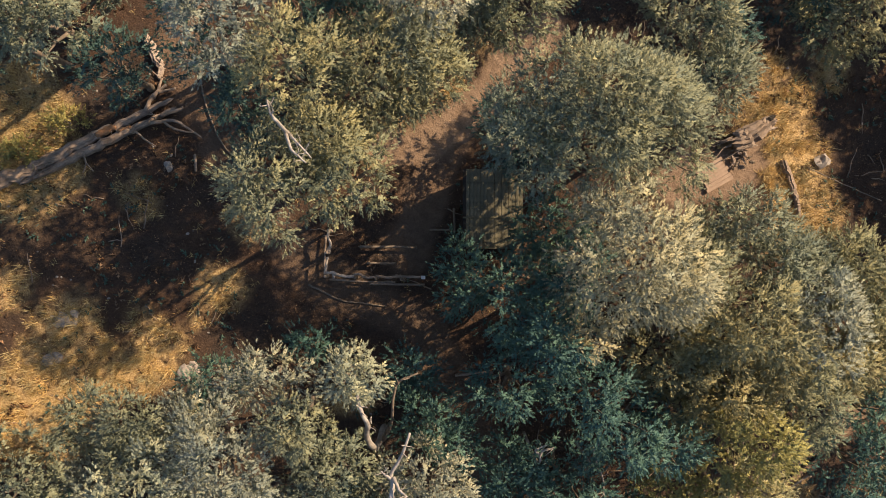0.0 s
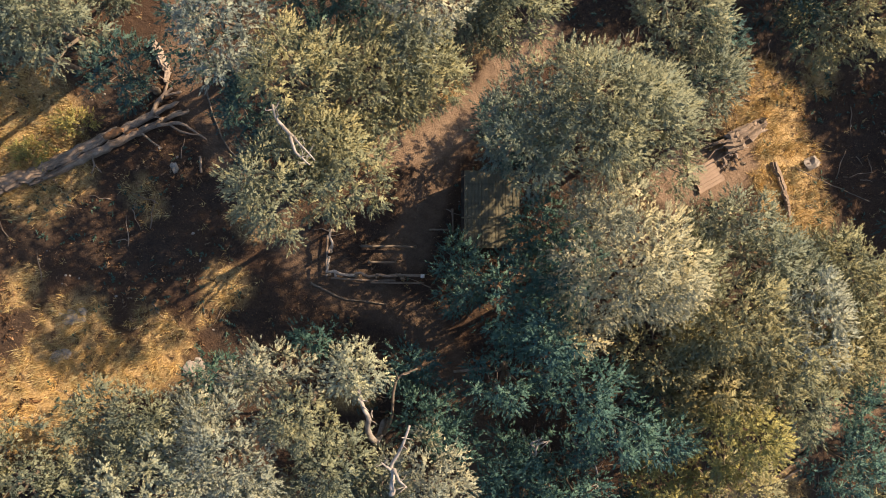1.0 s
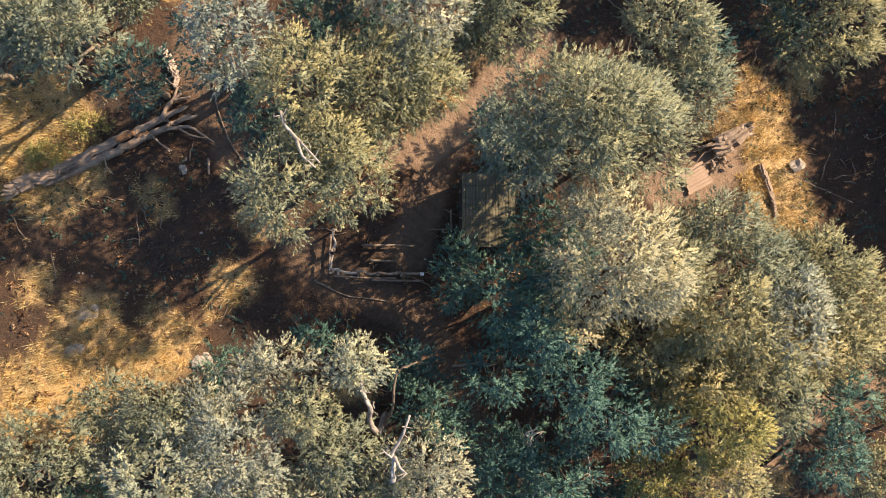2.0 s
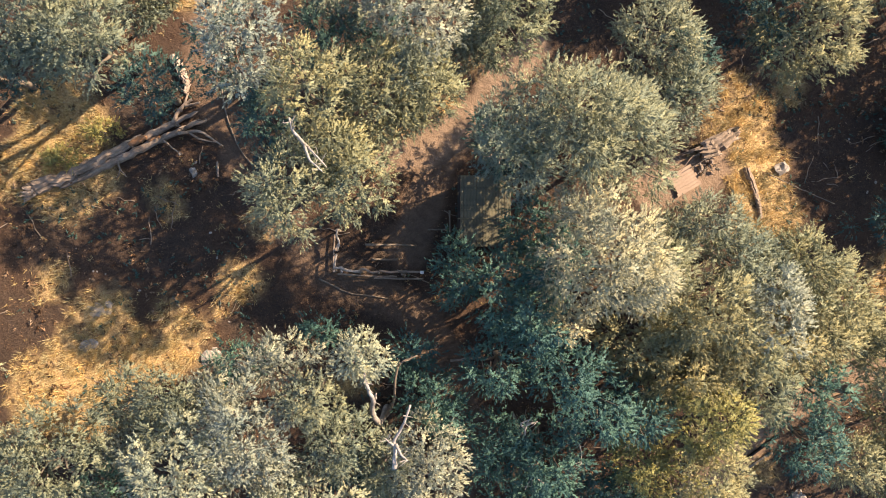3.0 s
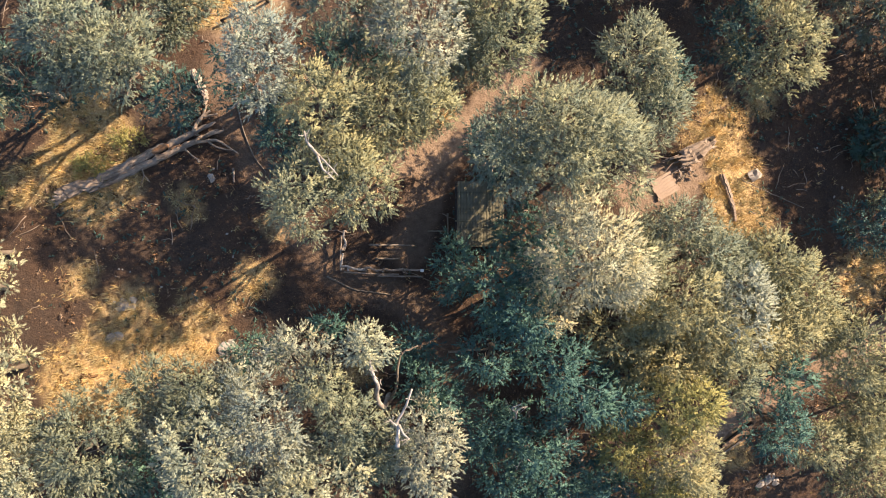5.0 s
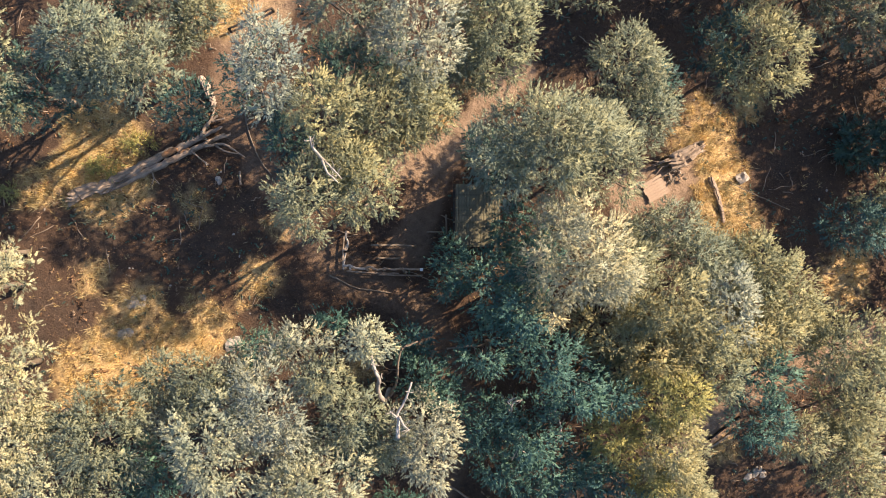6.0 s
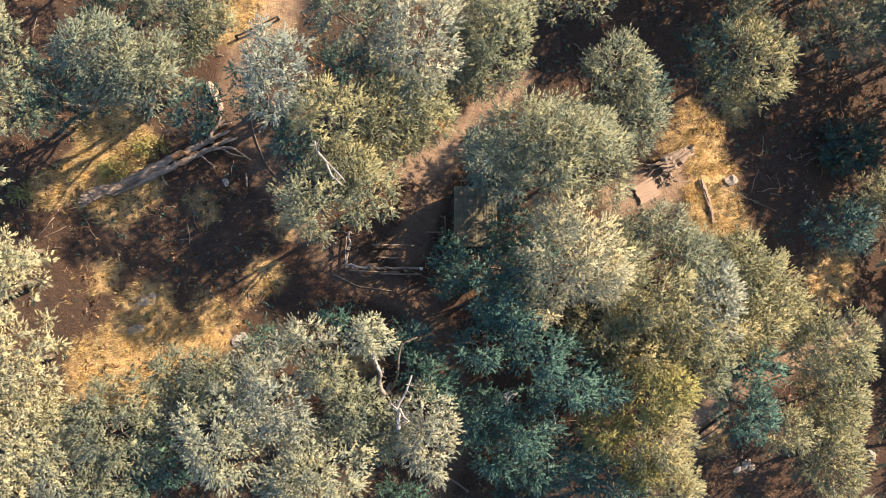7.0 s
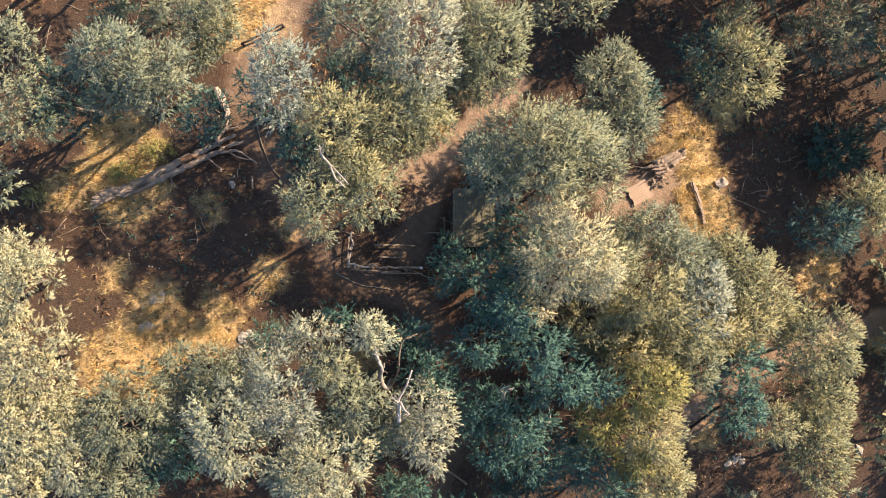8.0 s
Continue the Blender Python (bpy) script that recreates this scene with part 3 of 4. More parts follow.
def box_part(name, size, m, material, parent, label="", wear=0.008, seed=0):
    """A sawn timber with worn edges."""
    rnd = random.Random(seed)
    bm = bmesh.new()
    bmesh.ops.create_cube(bm, size=1.0)
    bmesh.ops.scale(bm, vec=size, verts=bm.verts)
    bmesh.ops.bevel(bm, geom=bm.edges[:], offset=min(size) * 0.15, segments=1, affect="EDGES")
    for v in bm.verts:
        v.co += Vector([rnd.uniform(-wear, wear) for _ in range(3)])
    ob = part(name, bm, material, parent, label, smooth=False)
    ob.matrix_local = m
    return ob


def fallen_tree():
    base = lie(-19.00, 2.70)
    ob = thing("fallen_tree", base, "long grey fallen tree with a split trunk lying on dry grass", "fallen tree")
    a = [(-19.13, 2.76), (-17.86, 3.30), (-16.59, 3.93), (-15.34, 4.57), (-14.28, 5.18)]
    log_part("trunk", [lie(*p, 0.30 - 0.02 * i) for i, p in enumerate(a)], [0.34, 0.25, 0.22, 0.20, 0.17], DEADWOOD, ob, 1, 18, 0.06, "", 0.16, 0.1)
    a = [(-13.96, 5.25), (-12.93, 5.85), (-11.77, 6.43)]
    log_part("broken_trunk", [lie(*p, 0.26) for p in a], [0.17, 0.14, 0.08], DEADWOOD, ob, 2, 16, 0.07, "", 0.2, 0.2)
    b = [(-17.99, 2.81), (-16.71, 3.44), (-15.31, 4.15), (-14.06, 4.79), (-12.93, 5.36), (-11.64, 6.07)]
    log_part("side_trunk", [lie(*p, 0.18) for p in b], [0.08, 0.15, 0.18, 0.18, 0.15, 0.07], DEADWOOD, ob, 3, 16, 0.07, "", 0.2, 0.2)
    log_part("heartwood", [lie(-14.80, 4.84, 0.30), lie(-14.35, 5.08, 0.36), lie(-13.83, 5.32, 0.32)], [0.12, 0.16, 0.09], HEART, ob, 4, 9, 0.25, "torn red-brown heartwood")
    log_part("heartwood", [lie(-13.90, 5.05, 0.30), lie(-13.38, 5.26, 0.34)], [0.09, 0.06], HEART, ob, 5, 8, 0.3, "torn red-brown heartwood")
    rnd = random.Random(8)
    for pts, r in (
        ([(-12.77, 5.89), (-12.42, 6.59), (-11.90, 7.06)], 0.11), ([(-12.42, 6.46), (-12.16, 7.05), (-12.03, 7.32)], 0.07),
        ([(-12.15, 5.73), (-11.38, 6.01), (-11.25, 6.14)], 0.10), ([(-12.54, 5.40), (-11.63, 5.54), (-11.11, 5.28), (-10.46, 4.83)], 0.09),
        ([(-12.02, 5.47), (-11.47, 5.15), (-10.72, 5.02)], 0.06), ([(-13.19, 5.06), (-12.73, 4.67), (-12.34, 4.41)], 0.05),
        ([(-15.31, 4.05), (-15.24, 3.59), (-15.43, 3.26)], 0.04), ([(-15.24, 3.72), (-14.98, 3.33)], 0.03), ([(-12.23, 6.72), (-11.51, 6.93)], 0.06),
    ):
        log_part("branch", [lie(*p, 0.30 - 0.05 * i + rnd.uniform(0, 0.1)) for i, p in enumerate(pts)], [r * (1 - 0.2 * i) for i in range(len(pts))], DEADWOOD, ob, rnd.randint(0, 999), 7, 0.12)
    for k in range(14):
        q = lie(-18.21, 3.16).lerp(lie(-12.12, 6.23), rnd.uniform(0.1, 1)) + Vector((rnd.uniform(-0.2, 0.2), rnd.uniform(-0.3, 0.2), 0.35))
        e = q + Vector((rnd.uniform(-0.2, 0.5), rnd.uniform(-0.5, 0.25), rnd.uniform(-0.1, 0.3)))
        log_part("broken_twig", [q, e], [0.035, 0.012], DEADWOOD, ob, k, 5, 0.2)
    c = lie(-19.32, 2.60, 0.32)
    for k in range(15):
        an = k * 0.42 + rnd.uniform(-0.2, 0.2)
        out = Vector((-0.10 + 0.12 * math.cos(an), 0.50 * math.cos(an), 0.40 * math.sin(an))) * rnd.uniform(0.7, 1.2)
        log_part("root", [c + Vector((0.25, 0.08, 0)), c + out * 0.6, c + out + Vector((-0.18, rnd.uniform(-0.1, 0.1), rnd.uniform(-0.1, 0.1)))], [0.15, 0.09, 0.025], PALEWOOD if k % 4 == 0 else DEADWOOD, ob, k, 7, 0.25)


def sectioned_log(name, label, pts, radii, material, gap=0.03):
    ob = thing(name, lie(*pts[0]), label, "log")
    for i, (p, q) in enumerate(zip(pts, pts[1:])):
        a, b = lie(*p, radii[i] * 0.8), lie(*q, radii[i + 1] * 0.8)
        d = (b - a).normalized() * gap
        log_part("section", [a + d, a.lerp(b, 0.5), b - d], [radii[i], (radii[i] + radii[i + 1]) / 2 * 1.04, radii[i + 1]], material, ob, 40 + i, 20, 0.05, "", 0.2, 0.08)
    return ob


def broken_trunk():
    ob = thing("broken_trunk", lie(13.51, 4.78), "weathered grey broken tree trunk with torn wood on dry grass", "dead trunk")
    log_part("trunk", [lie(13.14, 4.85, 0.30), lie(13.72, 5.11, 0.38), lie(14.31, 5.43, 0.36), lie(14.91, 5.80, 0.26)], [0.44, 0.42, 0.34, 0.20], DEADWOOD, ob, 21, 30, 0.03, "", 0.20, 0.16)
    rnd = random.Random(77)
    a, b = lie(13.72, 4.70, 0.22), lie(14.91, 5.60, 0.22)
    for k in range(9):
        p = a.lerp(b, k / 9) + Vector((rnd.uniform(-0.1, 0.1), rnd.uniform(-0.12, 0.05), rnd.uniform(0, 0.15)))
        log_part("splinter", [p, p + Vector((rnd.uniform(0.15, 0.5), rnd.uniform(0.02, 0.3), rnd.uniform(-0.05, 0.1)))], [rnd.uniform(0.05, 0.11), 0.015], PALEWOOD, ob, k, 6, 0.3, "pale split wood")
    for k in range(12):
        p = lie(13.35, 4.34, 0.06) + Vector((rnd.uniform(-0.35, 0.5), rnd.uniform(-0.45, 0.2), rnd.uniform(0, 0.2)))
        d = Vector((rnd.uniform(-0.3, 0.3), rnd.uniform(-0.45, 0.1), rnd.uniform(-0.05, 0.15)))
        log_part("torn_chunk", [p, p + d * 0.5, p + d], [rnd.uniform(0.03, 0.08), rnd.uniform(0.03, 0.09), 0.02], (BARK, PALEWOOD, DEADWOOD)[k % 3], ob, k, 7, 0.35, "torn chunk of wood", 0.3, 0.1)
    for k in range(7):
        p = lie(13.14, 4.75, 0.45) + Vector((rnd.uniform(-0.2, 0.1), rnd.uniform(-0.1, 0.3), rnd.uniform(-0.1, 0.2)))
        log_part("branch", [p, p + Vector((-0.3, -0.12, 0.05)) * rnd.uniform(0.7, 1.6), p + Vector((-0.7, -0.35 + rnd.uniform(-0.3, 0.3), 0.1)) * rnd.uniform(0.8, 1.5)], [0.045, 0.03, 0.012], DEADWOOD, ob, 30 + k, 6)
    log_part("branch", [lie(12.84, 4.59, 0.45), lie(13.40, 5.26, 0.55), lie(14.05, 5.63, 0.50)], [0.05, 0.04, 0.025], DEADWOOD, ob, 25, 6)
    # a solid dark stub marks the hollow end
    log_part("hollow_end", [lie(14.69, 5.85, 0.40), lie(14.93, 5.93, 0.42)], [0.12, 0.10], TARRED, ob, 27, 9, 0.3, "dark hollow end", 0.2, 0.1)


def plank_platform():
    c = lie(12.24, 3.35, 0.16)
    ob = thing("plank_platform", c, "low pale plank platform on the dusty ground", "platform")
    turn = Matrix.Rotation(radians(30), 4, "Z")
    for i in range(7):
        box_part("plank", (1.35 - 0.08 * (i % 3), 0.160, 0.05), turn @ Matrix.Translation((0.03 * (i % 2), -0.5 + 0.165 * i, 0.02)), DUSTY, ob, seed=i)
    for s in (-0.5, 0.5):
        box_part("bearer", (0.09, 1.15, 0.12), turn @ Matrix.Translation((s, 0, -0.07)), PLANK, ob, seed=20)


def rock(name, x, y, rx, ry, rz, seed, label, turn=0.0):
    rs = random.Random(seed)
    bm = bmesh.new()
    bmesh.ops.create_icosphere(bm, subdivisions=2, radius=1.0)
    for v in bm.verts:
        n = noise.noise(v.co * 1.3 + Vector((seed, 0, 0))) * 0.5 + noise.noise(v.co * 3.0 + Vector((0, seed, 0))) * 0.3
        v.co *= 1 + n
        v.co = Vector((v.co.x * rx, v.co.y * ry, max(-0.4, v.co.z) * rz))
    ob = part(name, bm, ROCK, None, smooth=False)
    ob.matrix_world = Matrix.Translation(lie(x, y, rz * 0.25)) @ Matrix.Rotation(turn, 4, "Z")
    return tagged(ob, label, "rock", "scattered rocks")


def cord():
    a, b = lie(16.62, 3.76, 0.12), lie(20.07, 2.21, 0.45)
    rnd = random.Random(3)
    bm = bmesh.new()
    limb(bm, bent(a, b, 16, 0.02, rnd, -0.08), [0.022] * 17, 6, 0.02)
    tagged(part("cable", bm, CORD), "thin grey slack cable over the dark ground", "cable")
    a, b = lie(12.45, 3.92, 0.5), lie(13.56, 4.60, 0.7)
    bm = bmesh.new()
    limb(bm, bent(a, b, 8, 0.01, rnd, -0.04), [0.018] * 9, 6, 0.02)
    tagged(part("cable", bm, CORD), "thin grey slack cable over the dusty ground", "cable")


def log_fence():
    ob = thing("log_fence", lie(-5.01, -1.14), "crooked log fence round a bare earth yard, its sunlit side painted paler", "fence")
    rnd = random.Random(12)
    posts = [(-4.89, 0.79), (-4.96, -0.15), (-5.04, -1.17), (-3.78, -1.24), (-2.89, -1.27), (-1.80, -1.32), (-0.85, -1.27)]
    # sunlit posts in bleached wood, shaded ones in dark bark
    for i, p in enumerate(posts):
        log_part("post", [lie(*p, -0.1), lie(*p, 0.5), lie(*p, 0.98)], [0.07, 0.065, 0.06], PALEWOOD if i < 3 else BARK, ob, i, 8)
    rails = [  # crooked rails from post to post; pale wood paints the sunlit run, darker the shaded
        ([(-4.87, 0.82), (-4.91, 0.52), (-4.79, 0.22), (-4.87, -0.12)], 0.06, PALE), ([(-4.82, 0.12), (-5.01, -0.20)], 0.057, PALEWOOD), ([(-4.94, -0.35), (-4.99, -0.72), (-5.06, -1.07)], 0.058, PALE),
        ([(-5.09, 0.57), (-5.14, -0.27), (-5.14, -1.17)], 0.05, DEADWOOD),
        ([(-5.01, -1.02), (-4.67, -1.02), (-4.42, -1.14), (-3.83, -1.19)], 0.06, PALE), ([(-4.72, -1.02), (-4.67, -1.27)], 0.06, PALE), ([(-3.88, -1.12), (-3.58, -1.07), (-3.29, -1.22), (-2.84, -1.20)], 0.06, DEADWOOD),
        ([(-2.89, -1.15), (-2.34, -1.22), (-1.80, -1.15)], 0.06, DEADWOOD), ([(-2.09, -1.12), (-1.65, -1.42)], 0.05, DEADWOOD), ([(-1.80, -1.20), (-1.22, -1.20), (-0.87, -1.20)], 0.06, DEADWOOD),
        ([(-3.21, -1.52), (-2.09, -1.55), (-0.80, -1.55)], 0.05, DEADWOOD), ([(-4.96, -1.32), (-3.58, -1.42), (-2.09, -1.45)], 0.045, DEADWOOD),
    ]
    for pts, r, m in rails:
        log_part("rail", [lie(*p, (0.88 if r > 0.055 else 0.30) + rnd.uniform(-0.04, 0.04)) for p in pts], [r * rnd.uniform(0.85, 1.1) for _ in pts], m, ob, rnd.randint(0, 999), 8, 0.14)
    box_part("post_cap", (0.17, 0.14, 0.08), Matrix.Translation(lie(-0.85, -1.22, 1.05) - ob.location), WHITE, ob, "white painted cap")


def pole(name, label, category, pts, r, up, material, seed, group=""):
    ob = thing(name, lie(*pts[0]), label, category, group)
    log_part("pole", [lie(*p, up) for p in pts], [r * (1 - 0.08 * i) for i in range(len(pts))], material, ob, seed, 7, 0.14)
    if up > 0.15:
        for k, p in enumerate((pts[0], pts[-1])):
            log_part("post", [lie(*p, -0.05), lie(*p, up)], [r * 1.2, r * 1.1], material, ob, seed + k + 1, 7)


def shed():
    c = lie(2.06, 1.66, 0.0)
    ob = thing("shed", c, "small low timber shed with a weathered plank roof under trees", "shed")
    w, d, hgt = 2.5, 3.3, 2.0
    for name, size, at in (("wall", (0.09, d - 0.3, hgt), (-w / 2 + 0.2, 0, hgt / 2)), ("wall", (0.09, d - 0.3, hgt), (w / 2 - 0.2, 0, hgt / 2)), ("wall", (w - 0.3, 0.09, hgt), (0, -d / 2 + 0.2, hgt / 2)), ("wall", (w - 0.3, 0.09, hgt), (0, d / 2 - 0.2, hgt / 2))):
        box_part(name, size, Matrix.Translation(at), PLANK, ob)
    slope = Matrix.Translation((0, 0, hgt + 0.12)) @ Matrix.Rotation(radians(4), 4, "X")
    n = 17
    for i in range(n):
        box_part("roof_plank", (w / n * 0.93, d, 0.035), slope @ Matrix.Translation((-w / 2 + w / n * (i + 0.5), 0, 0.008 * (i % 2))), ROOFING if i else TARRED, ob, seed=i)
    for y in (-0.35,):
        box_part("batten", (w * 0.98, 0.06, 0.04), slope @ Matrix.Translation((0, y, 0.04)), ROOFING, ob, seed=30)


def timber_path_edges():
    for i, (p, q, hgt, th, m) in enumerate((
        ((17.35, -7.22), (18.36, -7.71), 0.55, 0.16, TARRED), ((19.87, -6.75), (21.75, -7.22), 0.55, 0.16, TARRED),
        ((19.41, -8.28), (21.49, -7.55), 0.22, 0.10, TARRED), ((16.02, -11.23), (17.73, -9.88), 0.22, 0.10, TARRED), ((15.83, -12.02), (17.46, -10.78), 0.16, 0.10, PLANK),
    )):
        a, b = lie(*p), lie(*q)
        ob = thing("timber_kerb" if hgt < 0.4 else "timber_barrier", a, "dark timber board edging the dusty path" if hgt < 0.4 else "low dark timber barrier across the path", "kerb" if hgt < 0.4 else "barrier")
        d = b - a
        n = 3 if hgt > 0.4 else 1
        turn = Matrix.Rotation(math.atan2(d.y, d.x), 4, "Z") @ Matrix.Rotation(-math.atan2(d.z, math.hypot(d.x, d.y)), 4, "Y")
        for k in range(n):
            box_part("board", (d.length, th, hgt / n * 0.94), Matrix.Translation(d / 2 + Vector((0, 0, hgt / n * (k + 0.4)))) @ turn, m, ob, seed=i + k)
        for e in (a, b):
            box_part("stake", (0.09, 0.09, hgt + 0.3), Matrix.Translation(e - a + Vector((0, 0, hgt / 2))) @ turn, m, ob, seed=9)


WHITE = bark_material("white_paint", (0.62, 0.62, 0.62), (0.8, 0.8, 0.8), 2.0)
fallen_tree()
sectioned_log("fallen_log", "bleached broken log beside the dark path", [(-12.81, 9.16), (-12.64, 8.84), (-12.33, 8.18), (-12.13, 7.87), (-12.23, 7.38)], [0.15, 0.19, 0.20, 0.15, 0.10], PALEWOOD)
sectioned_log("fallen_log", "bleached grey log in three pieces on golden grass", [(15.50, 4.00), (15.72, 3.39), (15.97, 2.74), (16.13, 2.20), (16.24, 1.50)], [0.16, 0.15, 0.14, 0.12, 0.10], DEADWOOD)
broken_trunk()
plank_platform()
rock("rock", 17.45, 4.03, 0.42, 0.32, 0.30, 3, "pale jagged rock on dark ground beside dry grass", 0.4)
for k, (x, y) in enumerate(((-16.34, -3.01), (-16.97, -4.81), (-11.23, -5.34), (19.23, -13.46))):
    rs = random.Random(90 + k)
    for q in range(7):
        r = rs.uniform(0.08, 0.22) if q else 0.26
        rock("rock", x + rs.uniform(-0.55, 0.55) * (q > 0), y + rs.uniform(-0.3, 0.3) * (q > 0), r * rs.uniform(1, 1.5), r, r * 0.45, 200 + 10 * k + q, "small pale broken rock in a scatter among dry litter", rs.uniform(0, 3))
rock("rock", -11.88, 3.59, 0.16, 0.26, 0.14, 7, "small pale rock beside the path", 0.2)
rock("rock", 17.98, -6.93, 0.16, 0.24, 0.30, 8, "small upright pale rock beside the timber barrier", 0.2)
rock("rock", 28.07, -13.20, 0.22, 0.40, 0.18, 9, "pale long rock in the dark grass", 0.5)
cord()
log_fence()
shed()
# yard poles use the darker bark so that their colour carries the shade
pole("log_bench", "long thin log bench in the shaded yard", "bench", [(-3.58, 0.10), (-2.34, 0.10), (-1.22, 0.07)], 0.06, 0.40, BARK, 50)
pole("log_bench", "short thin log bench in the shaded yard", "bench", [(-3.26, -0.62), (-2.09, -0.62)], 0.055, 0.38, BARK, 53)
pole("pole_rail", "thin weathered pole rail beside the shed", "rail", [(-0.53, 0.83), (0.30, 0.83)], 0.045, 0.6, BARK, 56)
pole("pole_rail", "thin weathered pole rail beside the shed", "rail", [(0.48, 1.73), (0.50, 0.78)], 0.05, 0.7, BARK, 59)
pole("path_pole", "long crooked pole lying along the path's edge", "pole", [(-5.90, -1.56), (-5.18, -1.91), (-4.45, -2.26), (-3.46, -2.39), (-2.49, -2.54)], 0.05, 0.06, BARK, 62)
pole("path_pole", "long thin pole lying along the path's edge", "pole", [(-10.57, 7.81), (-10.44, 6.75), (-10.07, 5.56), (-9.67, 4.67), (-9.08, 3.92)], 0.045, 0.08, BARK, 65)
pole("path_pole", "dark pole rail across the sunlit path", "pole", [(-11.28, 11.71), (-10.05, 12.33), (-9.01, 12.89)], 0.06, 0.5, TARRED, 68)
pole("fallen_branch", "bleached branch lying across the shaded path", "branch", [(0.53, -5.61), (1.35, -5.52), (2.21, -5.48)], 0.07, 0.08, DEADWOOD, 71)
pole("fallen_branch", "grey branch lying on dark ground", "branch", [(0.17, -13.21), (1.03, -13.67), (1.93, -14.36)], 0.07, 0.08, DEADWOOD, 74)
pole("fallen_branch", "pale branch lying in the shade", "branch", [(-10.78, 4.10), (-10.71, 3.37)], 0.06, 0.07, DEADWOOD, 77)
timber_path_edges()


# ---- bare pale limbs that stand clear of the leaves ----


def bare_limbs(name, label, foot, runs, material):
    base = lie(*foot)
    ob = thing(name, base, label, "dead branch" if name == "dead_branch" else "tree trunk")
    for i, (pts, r) in enumerate(runs):
        log_part("limb", pts, [r * (1 - 0.6 * k / (len(pts) - 1)) for k in range(len(pts))], material, ob, 300 + i, 7, 0.1)
        rnd = random.Random(i + len(pts))
        for q in range(3):
            a = Vector(pts[-1 - q % 2]).lerp(Vector(pts[-2]), rnd.uniform(0, 0.8))
            e = a + Vector((rnd.uniform(-0.4, 0.4), rnd.uniform(-0.4, 0.4), rnd.uniform(0, 0.2)))
            m = a.lerp(e, 0.5) + Vector((rnd.uniform(-0.12, 0.12), rnd.uniform(-0.12, 0.12), 0.05))
            log_part("twig", [a, m, e], [r * 0.3, r * 0.2, r * 0.08], material, ob, 330 + q, 5, 0.1)


bare_limbs("leaning_trunk", "white leaning tree trunk under a small silvery crown", (-2.61, -7.87), [
    ([lie(-2.61, -7.87, -0.1), (-2.58, -7.71, 5.0), (-2.79, -6.83, 6.6), (-2.67, -6.23, 7.4), (-2.80, -5.69, 8.0), (-2.95, -4.98, 8.3)], 0.15),
    ([(-2.67, -6.30, 7.3), (-2.52, -5.90, 7.6)], 0.06)], PALE)
bare_limbs("leaning_trunk", "grey curved trunk under a shaded crown", (-2.33, -7.70), [
    ([lie(-2.33, -7.70, -0.1), (-2.33, -7.49, 4.6), (-1.96, -6.63, 5.6), (-1.72, -5.01, 6.4), (-0.91, -4.53, 6.6)], 0.09)], BARK)
bare_limbs("leaning_trunk", "white forked trunk breaking through a silvery crown", (-1.78, -9.11), [
    ([lie(-1.78, -9.11, -0.1), (-1.71, -8.57, 8.6), (-1.66, -7.72, 9.2), (-1.70, -7.36, 9.3), (-1.31, -6.61, 9.7), (-1.06, -5.87, 10.0)], 0.10),
    ([(-1.62, -7.50, 9.3), (-1.42, -7.80, 9.6), (-1.15, -7.98, 9.8)], 0.07),
    ([(-1.68, -7.60, 9.2), (-1.88, -7.35, 9.5), (-2.02, -7.20, 9.6)], 0.05)], PALE)
bare_limbs("leaning_trunk", "white bare limbs showing through an olive crown", (-4.91, 3.42), [
    ([lie(-4.91, 3.42, -0.1), (-4.70, 3.45, 9.6), (-4.85, 3.70, 11.6), (-5.03, 3.95, 11.9), (-5.12, 4.35, 12.0)], 0.085),
    ([(-4.70, 3.45, 11.4), (-4.37, 2.88, 12.3), (-4.18, 2.70, 12.4), (-3.95, 2.48, 12.2)], 0.055),
    ([(-4.60, 3.42, 11.4), (-4.16, 3.02, 12.3), (-3.80, 2.62, 12.2)], 0.05)], PALE)
bare_limbs("dead_branch", "bleached dead branches over shaded shrubs", (3.64, -8.28), [
    ([lie(3.64, -8.28), (3.63, -8.18, 5.2), (3.70, -7.55, 6.0), (4.13, -7.37, 6.2)], 0.07), ([(3.66, -7.74, 5.8), (3.42, -7.46, 6.2), (3.81, -7.22, 6.4)], 0.05)], PALE)
bare_limbs("dead_branch", "grey dead branches over shaded shrubs", (5.84, -8.51), [
    ([lie(5.84, -8.51), (5.83, -8.43, 5.0), (5.86, -7.86, 5.6), (6.27, -7.34, 6.0)], 0.06), ([(5.83, -8.43, 5.0), (6.07, -8.64, 5.4), (6.10, -9.35, 5.6)], 0.05),
    ([(5.88, -7.94, 5.5), (5.64, -7.62, 5.9), (5.73, -7.23, 6.1)], 0.04), ([lie(4.79, -10.63), (4.78, -10.55, 4.4), (4.15, -10.19, 4.6), (3.77, -10.72, 4.7)], 0.05)], PALE)

# ---- dry grass, weeds and litter ----


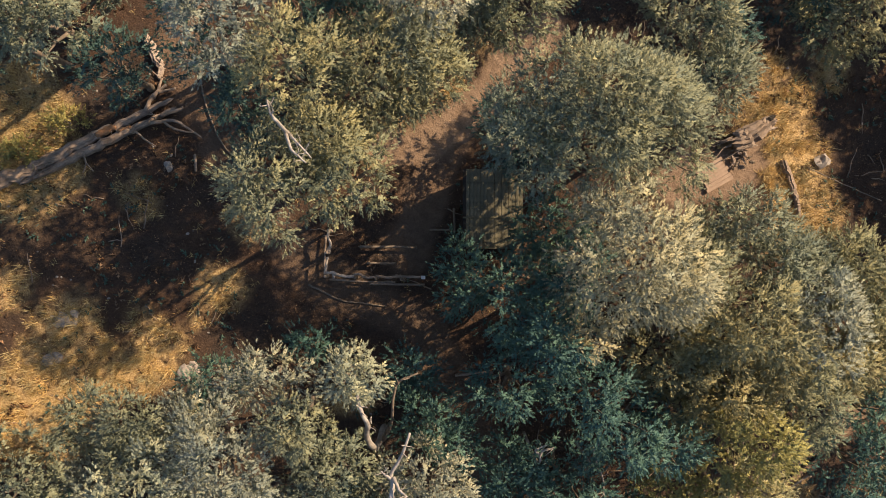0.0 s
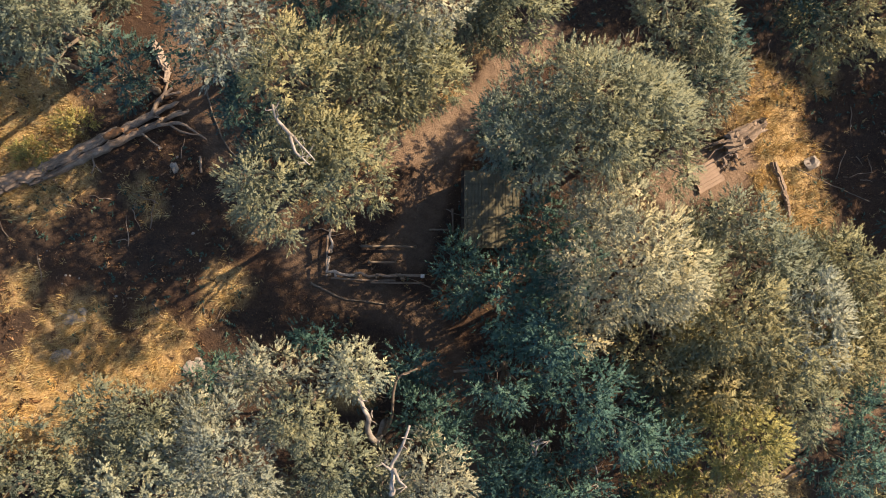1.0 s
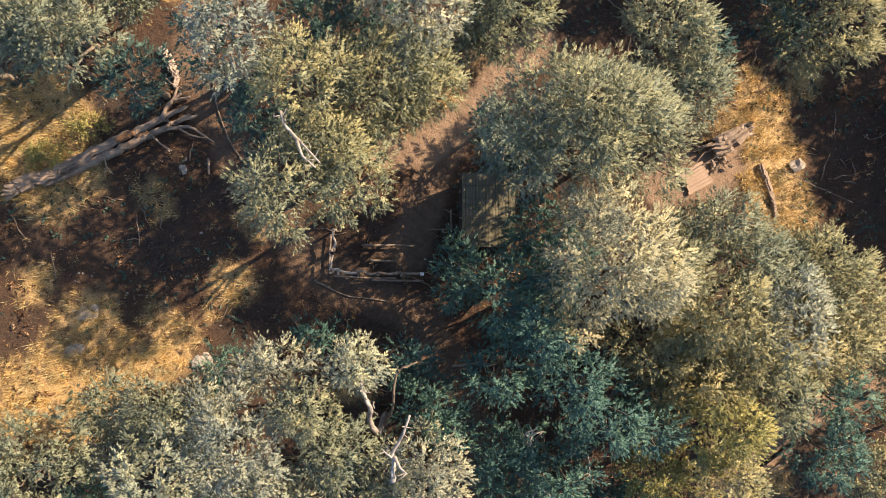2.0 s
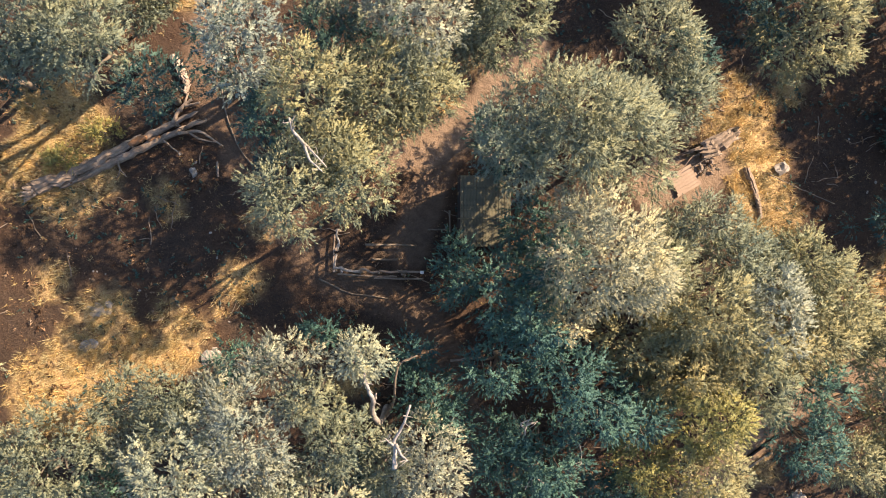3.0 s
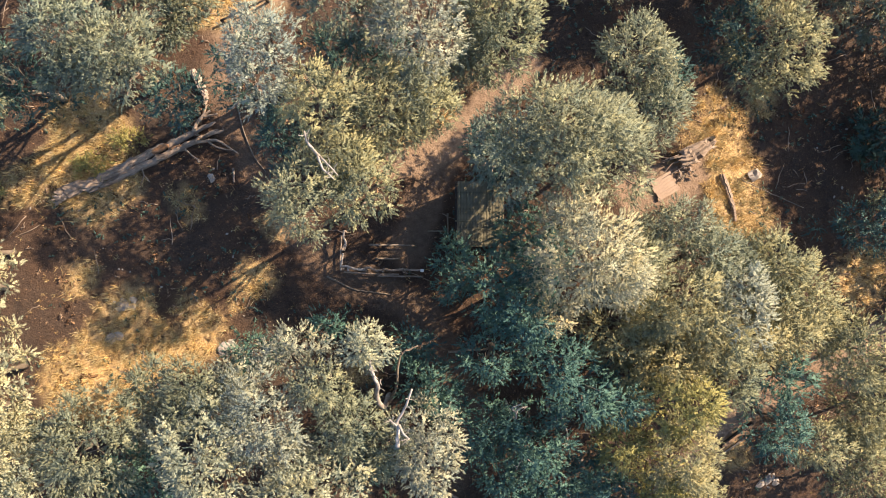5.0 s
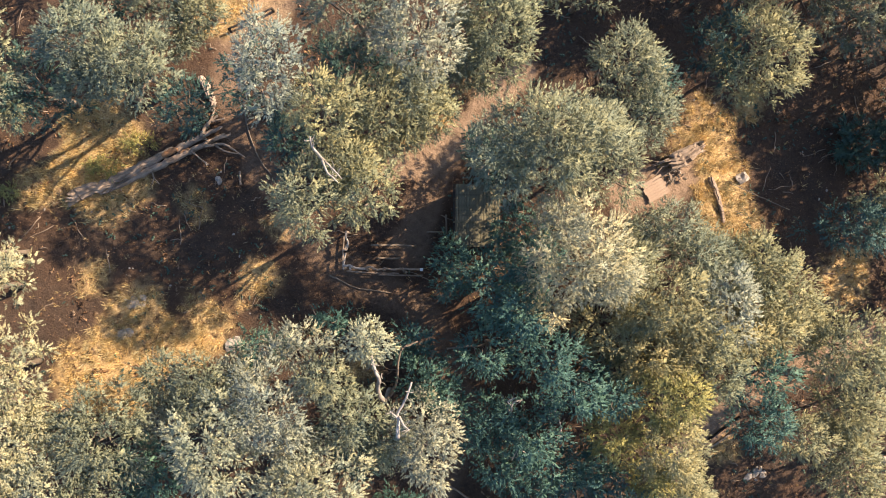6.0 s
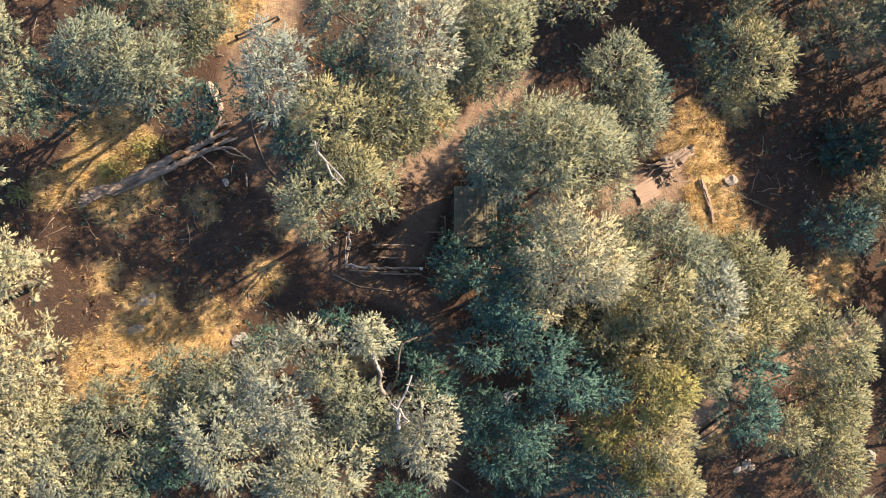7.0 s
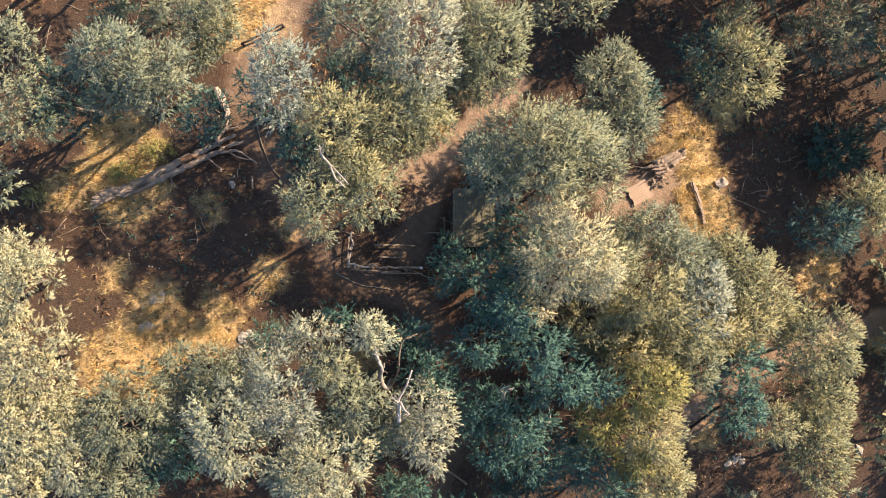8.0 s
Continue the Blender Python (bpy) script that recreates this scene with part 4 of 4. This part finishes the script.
def blades(name, label, category, material, spots, seed, length, width, count):
    rs = np.random.RandomState(seed)
    vs = []
    for x, y, z, s in spots:
        for _ in range(count):
            a, lean = rs.uniform(0, 6.283), rs.uniform(0.25, 0.95)
            ln = length * s * rs.uniform(0.6, 1.3)
            d = np.array([math.cos(a) * lean, math.sin(a) * lean, math.sqrt(max(0.05, 1 - lean * lean))]) * ln
            w = np.array([-math.sin(a), math.cos(a), 0]) * width
            o = np.array([x + rs.normal(0, 0.06), y + rs.normal(0, 0.06), z - 0.02])
            vs += [o - w, o + w, o + d]
    me = bpy.data.meshes.new(name)
    k = len(vs) // 3
    me.from_pydata(vs, [], [(3 * i, 3 * i + 1, 3 * i + 2) for i in range(k)])
    me.materials.append(material)
    return tagged(new(name, me), label, category, kind="stuff")


def scatter(n, seed, keep):
    rs = random.Random(seed)
    out = []
    for _ in range(n):
        x, y = rs.uniform(-29, 29), rs.uniform(-17, 17)
        p = path_mask(x, y)
        s = keep(x, y, p, rs)
        if s > 0:
            out.append((x, y, surface_z(x, y, p), s))
    return out


STRAW = leaf_material("straw", (0.34, 0.225, 0.10), (0.58, 0.43, 0.21), (0.76, 0.62, 0.38), 0.3)
RUST = leaf_material("dead_leaf", (0.055, 0.032, 0.022), (0.17, 0.095, 0.056), (0.42, 0.28, 0.19), 0.15)


def keep_grass(x, y, p, rs):
    g = grass_mask(x, y) * (1 - p)
    return rs.uniform(0.6, 1.2) if rs.random() < g else (rs.uniform(0.4, 0.8) if p < 0.2 and rs.random() < 0.05 else 0)


def grass_spots():
    rs = random.Random(5)
    out = scatter(16000, 5, keep_grass)
    for gx, gy, r in GRASS:
        for _ in range(int(130 * r * r)):
            x, y = gx + rs.uniform(-1.3, 1.3) * r, gy + rs.uniform(-1.3, 1.3) * r
            p = path_mask(x, y)
            if rs.random() < grass_mask(x, y) * (1 - p) and noise.noise((x * 1.6, y * 1.6, 14)) > -0.05:
                out.append((x, y, surface_z(x, y, p), 0.55 + 0.9 * max(0.0, noise.noise((x * 1.1, y * 1.1, 31)) + 0.3)))
    return out


blades("dry_grass", "dry golden grass in loose tufts", "grass", STRAW, grass_spots(), 6, 0.38, 0.016, 8)
blades("leaf_litter", "brown dead leaves and twigs strewn on the soil", "leaf litter", RUST, scatter(30000, 7, lambda x, y, p, rs: rs.uniform(0.5, 1.3) if p < 0.5 else 0), 8, 0.13, 0.022, 2)


def weeds():
    rs = np.random.RandomState(31)
    spots = scatter(9000, 32, lambda x, y, p, r: r.uniform(0.5, 1.2) if p < 0.15 and noise.noise((x * 0.35, y * 0.35, 20)) + 0.4 * noise.noise((x * 1.5, y * 1.5, 5)) > 0.12 else 0)
    c = np.array([[x, y, z + 0.1] for x, y, z, s in spots])
    n = len(c)
    ax = rs.normal(0, 1, (n, 3)) * np.array([1, 1, 0.3]) + np.array([0, 0, 0.5])
    fa = rs.normal(0, 0.5, (n, 3)) + np.array([0, 0, 1])
    me = spray_mesh("weeds", c, ax, fa, np.array([0.34 * s[3] for s in spots]), rs)
    me.materials.append(LEAF["dark"])
    tagged(new("weeds", me), "low dark green weeds scattered on the forest floor", "weeds", kind="stuff")


weeds()


def dead_brush():
    rs = np.random.RandomState(51)
    spots = scatter(15000, 52, lambda x, y, p, r: r.uniform(0.5, 1.3) if p < 0.1 and noise.noise((x * 0.5, y * 0.5, 40)) + 0.8 * noise.noise((x * 1.9, y * 1.9, 8)) > 0.22 else 0)
    c = np.array([[x, y, z + 0.03 + 0.22 * s * rs.uniform(0, 1) ** 2] for x, y, z, s in spots])
    n = len(c)
    ax = rs.normal(0, 1, (n, 3)) * np.array([1, 1, 0.5]) + np.array([0, 0, 0.4])
    fa = rs.normal(0, 0.7, (n, 3)) + np.array([0.3, 0.2, 0.8])
    me = spray_mesh("dead_brush", c, ax, fa, np.array([0.36 * s[3] for s in spots]), rs)
    me.materials.append(RUST)
    tagged(new("dead_brush", me), "low dry brown brush on the forest floor", "brush", kind="stuff")


dead_brush()


def fallen_twigs():
    rs = random.Random(61)
    bm = bmesh.new()
    for k in range(260):
        x, y = rs.uniform(-26, 26), rs.uniform(-15, 15)
        if path_mask(x, y) > 0.3:
            continue
        a, ln = rs.uniform(0, 6.28), rs.uniform(0.4, 1.6)
        p = lie(x, y, 0.05)
        q = p + Vector((math.cos(a) * ln, math.sin(a) * ln, rs.uniform(0, 0.15)))
        q.z = max(q.z, surface_z(q.x, q.y) + 0.03)
        limb(bm, bent(p, q, 4, 0.08, rs), [0.028, 0.026, 0.022, 0.016, 0.008], 5, 0.15, k)
    tagged(part("fallen_twigs", bm, DEADWOOD), "grey fallen twigs strewn on the forest floor", "twigs", kind="stuff")


fallen_twigs()


def pebbles():
    rs = random.Random(41)
    bm = bmesh.new()
    for _ in range(520):
        x, y = rs.uniform(-26, 26), rs.uniform(-15, 15)
        if noise.noise((x * 0.25, y * 0.25, 11)) < -0.05 or path_mask(x, y) > 0.4:
            continue
        r = rs.uniform(0.02, 0.07)
        m = Matrix.Translation(lie(x, y, r * 0.2)) @ Matrix.Rotation(rs.uniform(0, 6), 4, "Z") @ Matrix.Diagonal((r * rs.uniform(1, 1.8), r, r * 0.6, 1))
        made = bmesh.ops.create_icosphere(bm, subdivisions=1, radius=1.0, matrix=m)
        for v in made["verts"]:
            v.co += Vector([rs.uniform(-0.2, 0.2) * r for _ in range(3)])
    tagged(part("stones", bm, ROCK, smooth=False), "small pale stones scattered on the forest floor", "stones", kind="stuff")


pebbles()
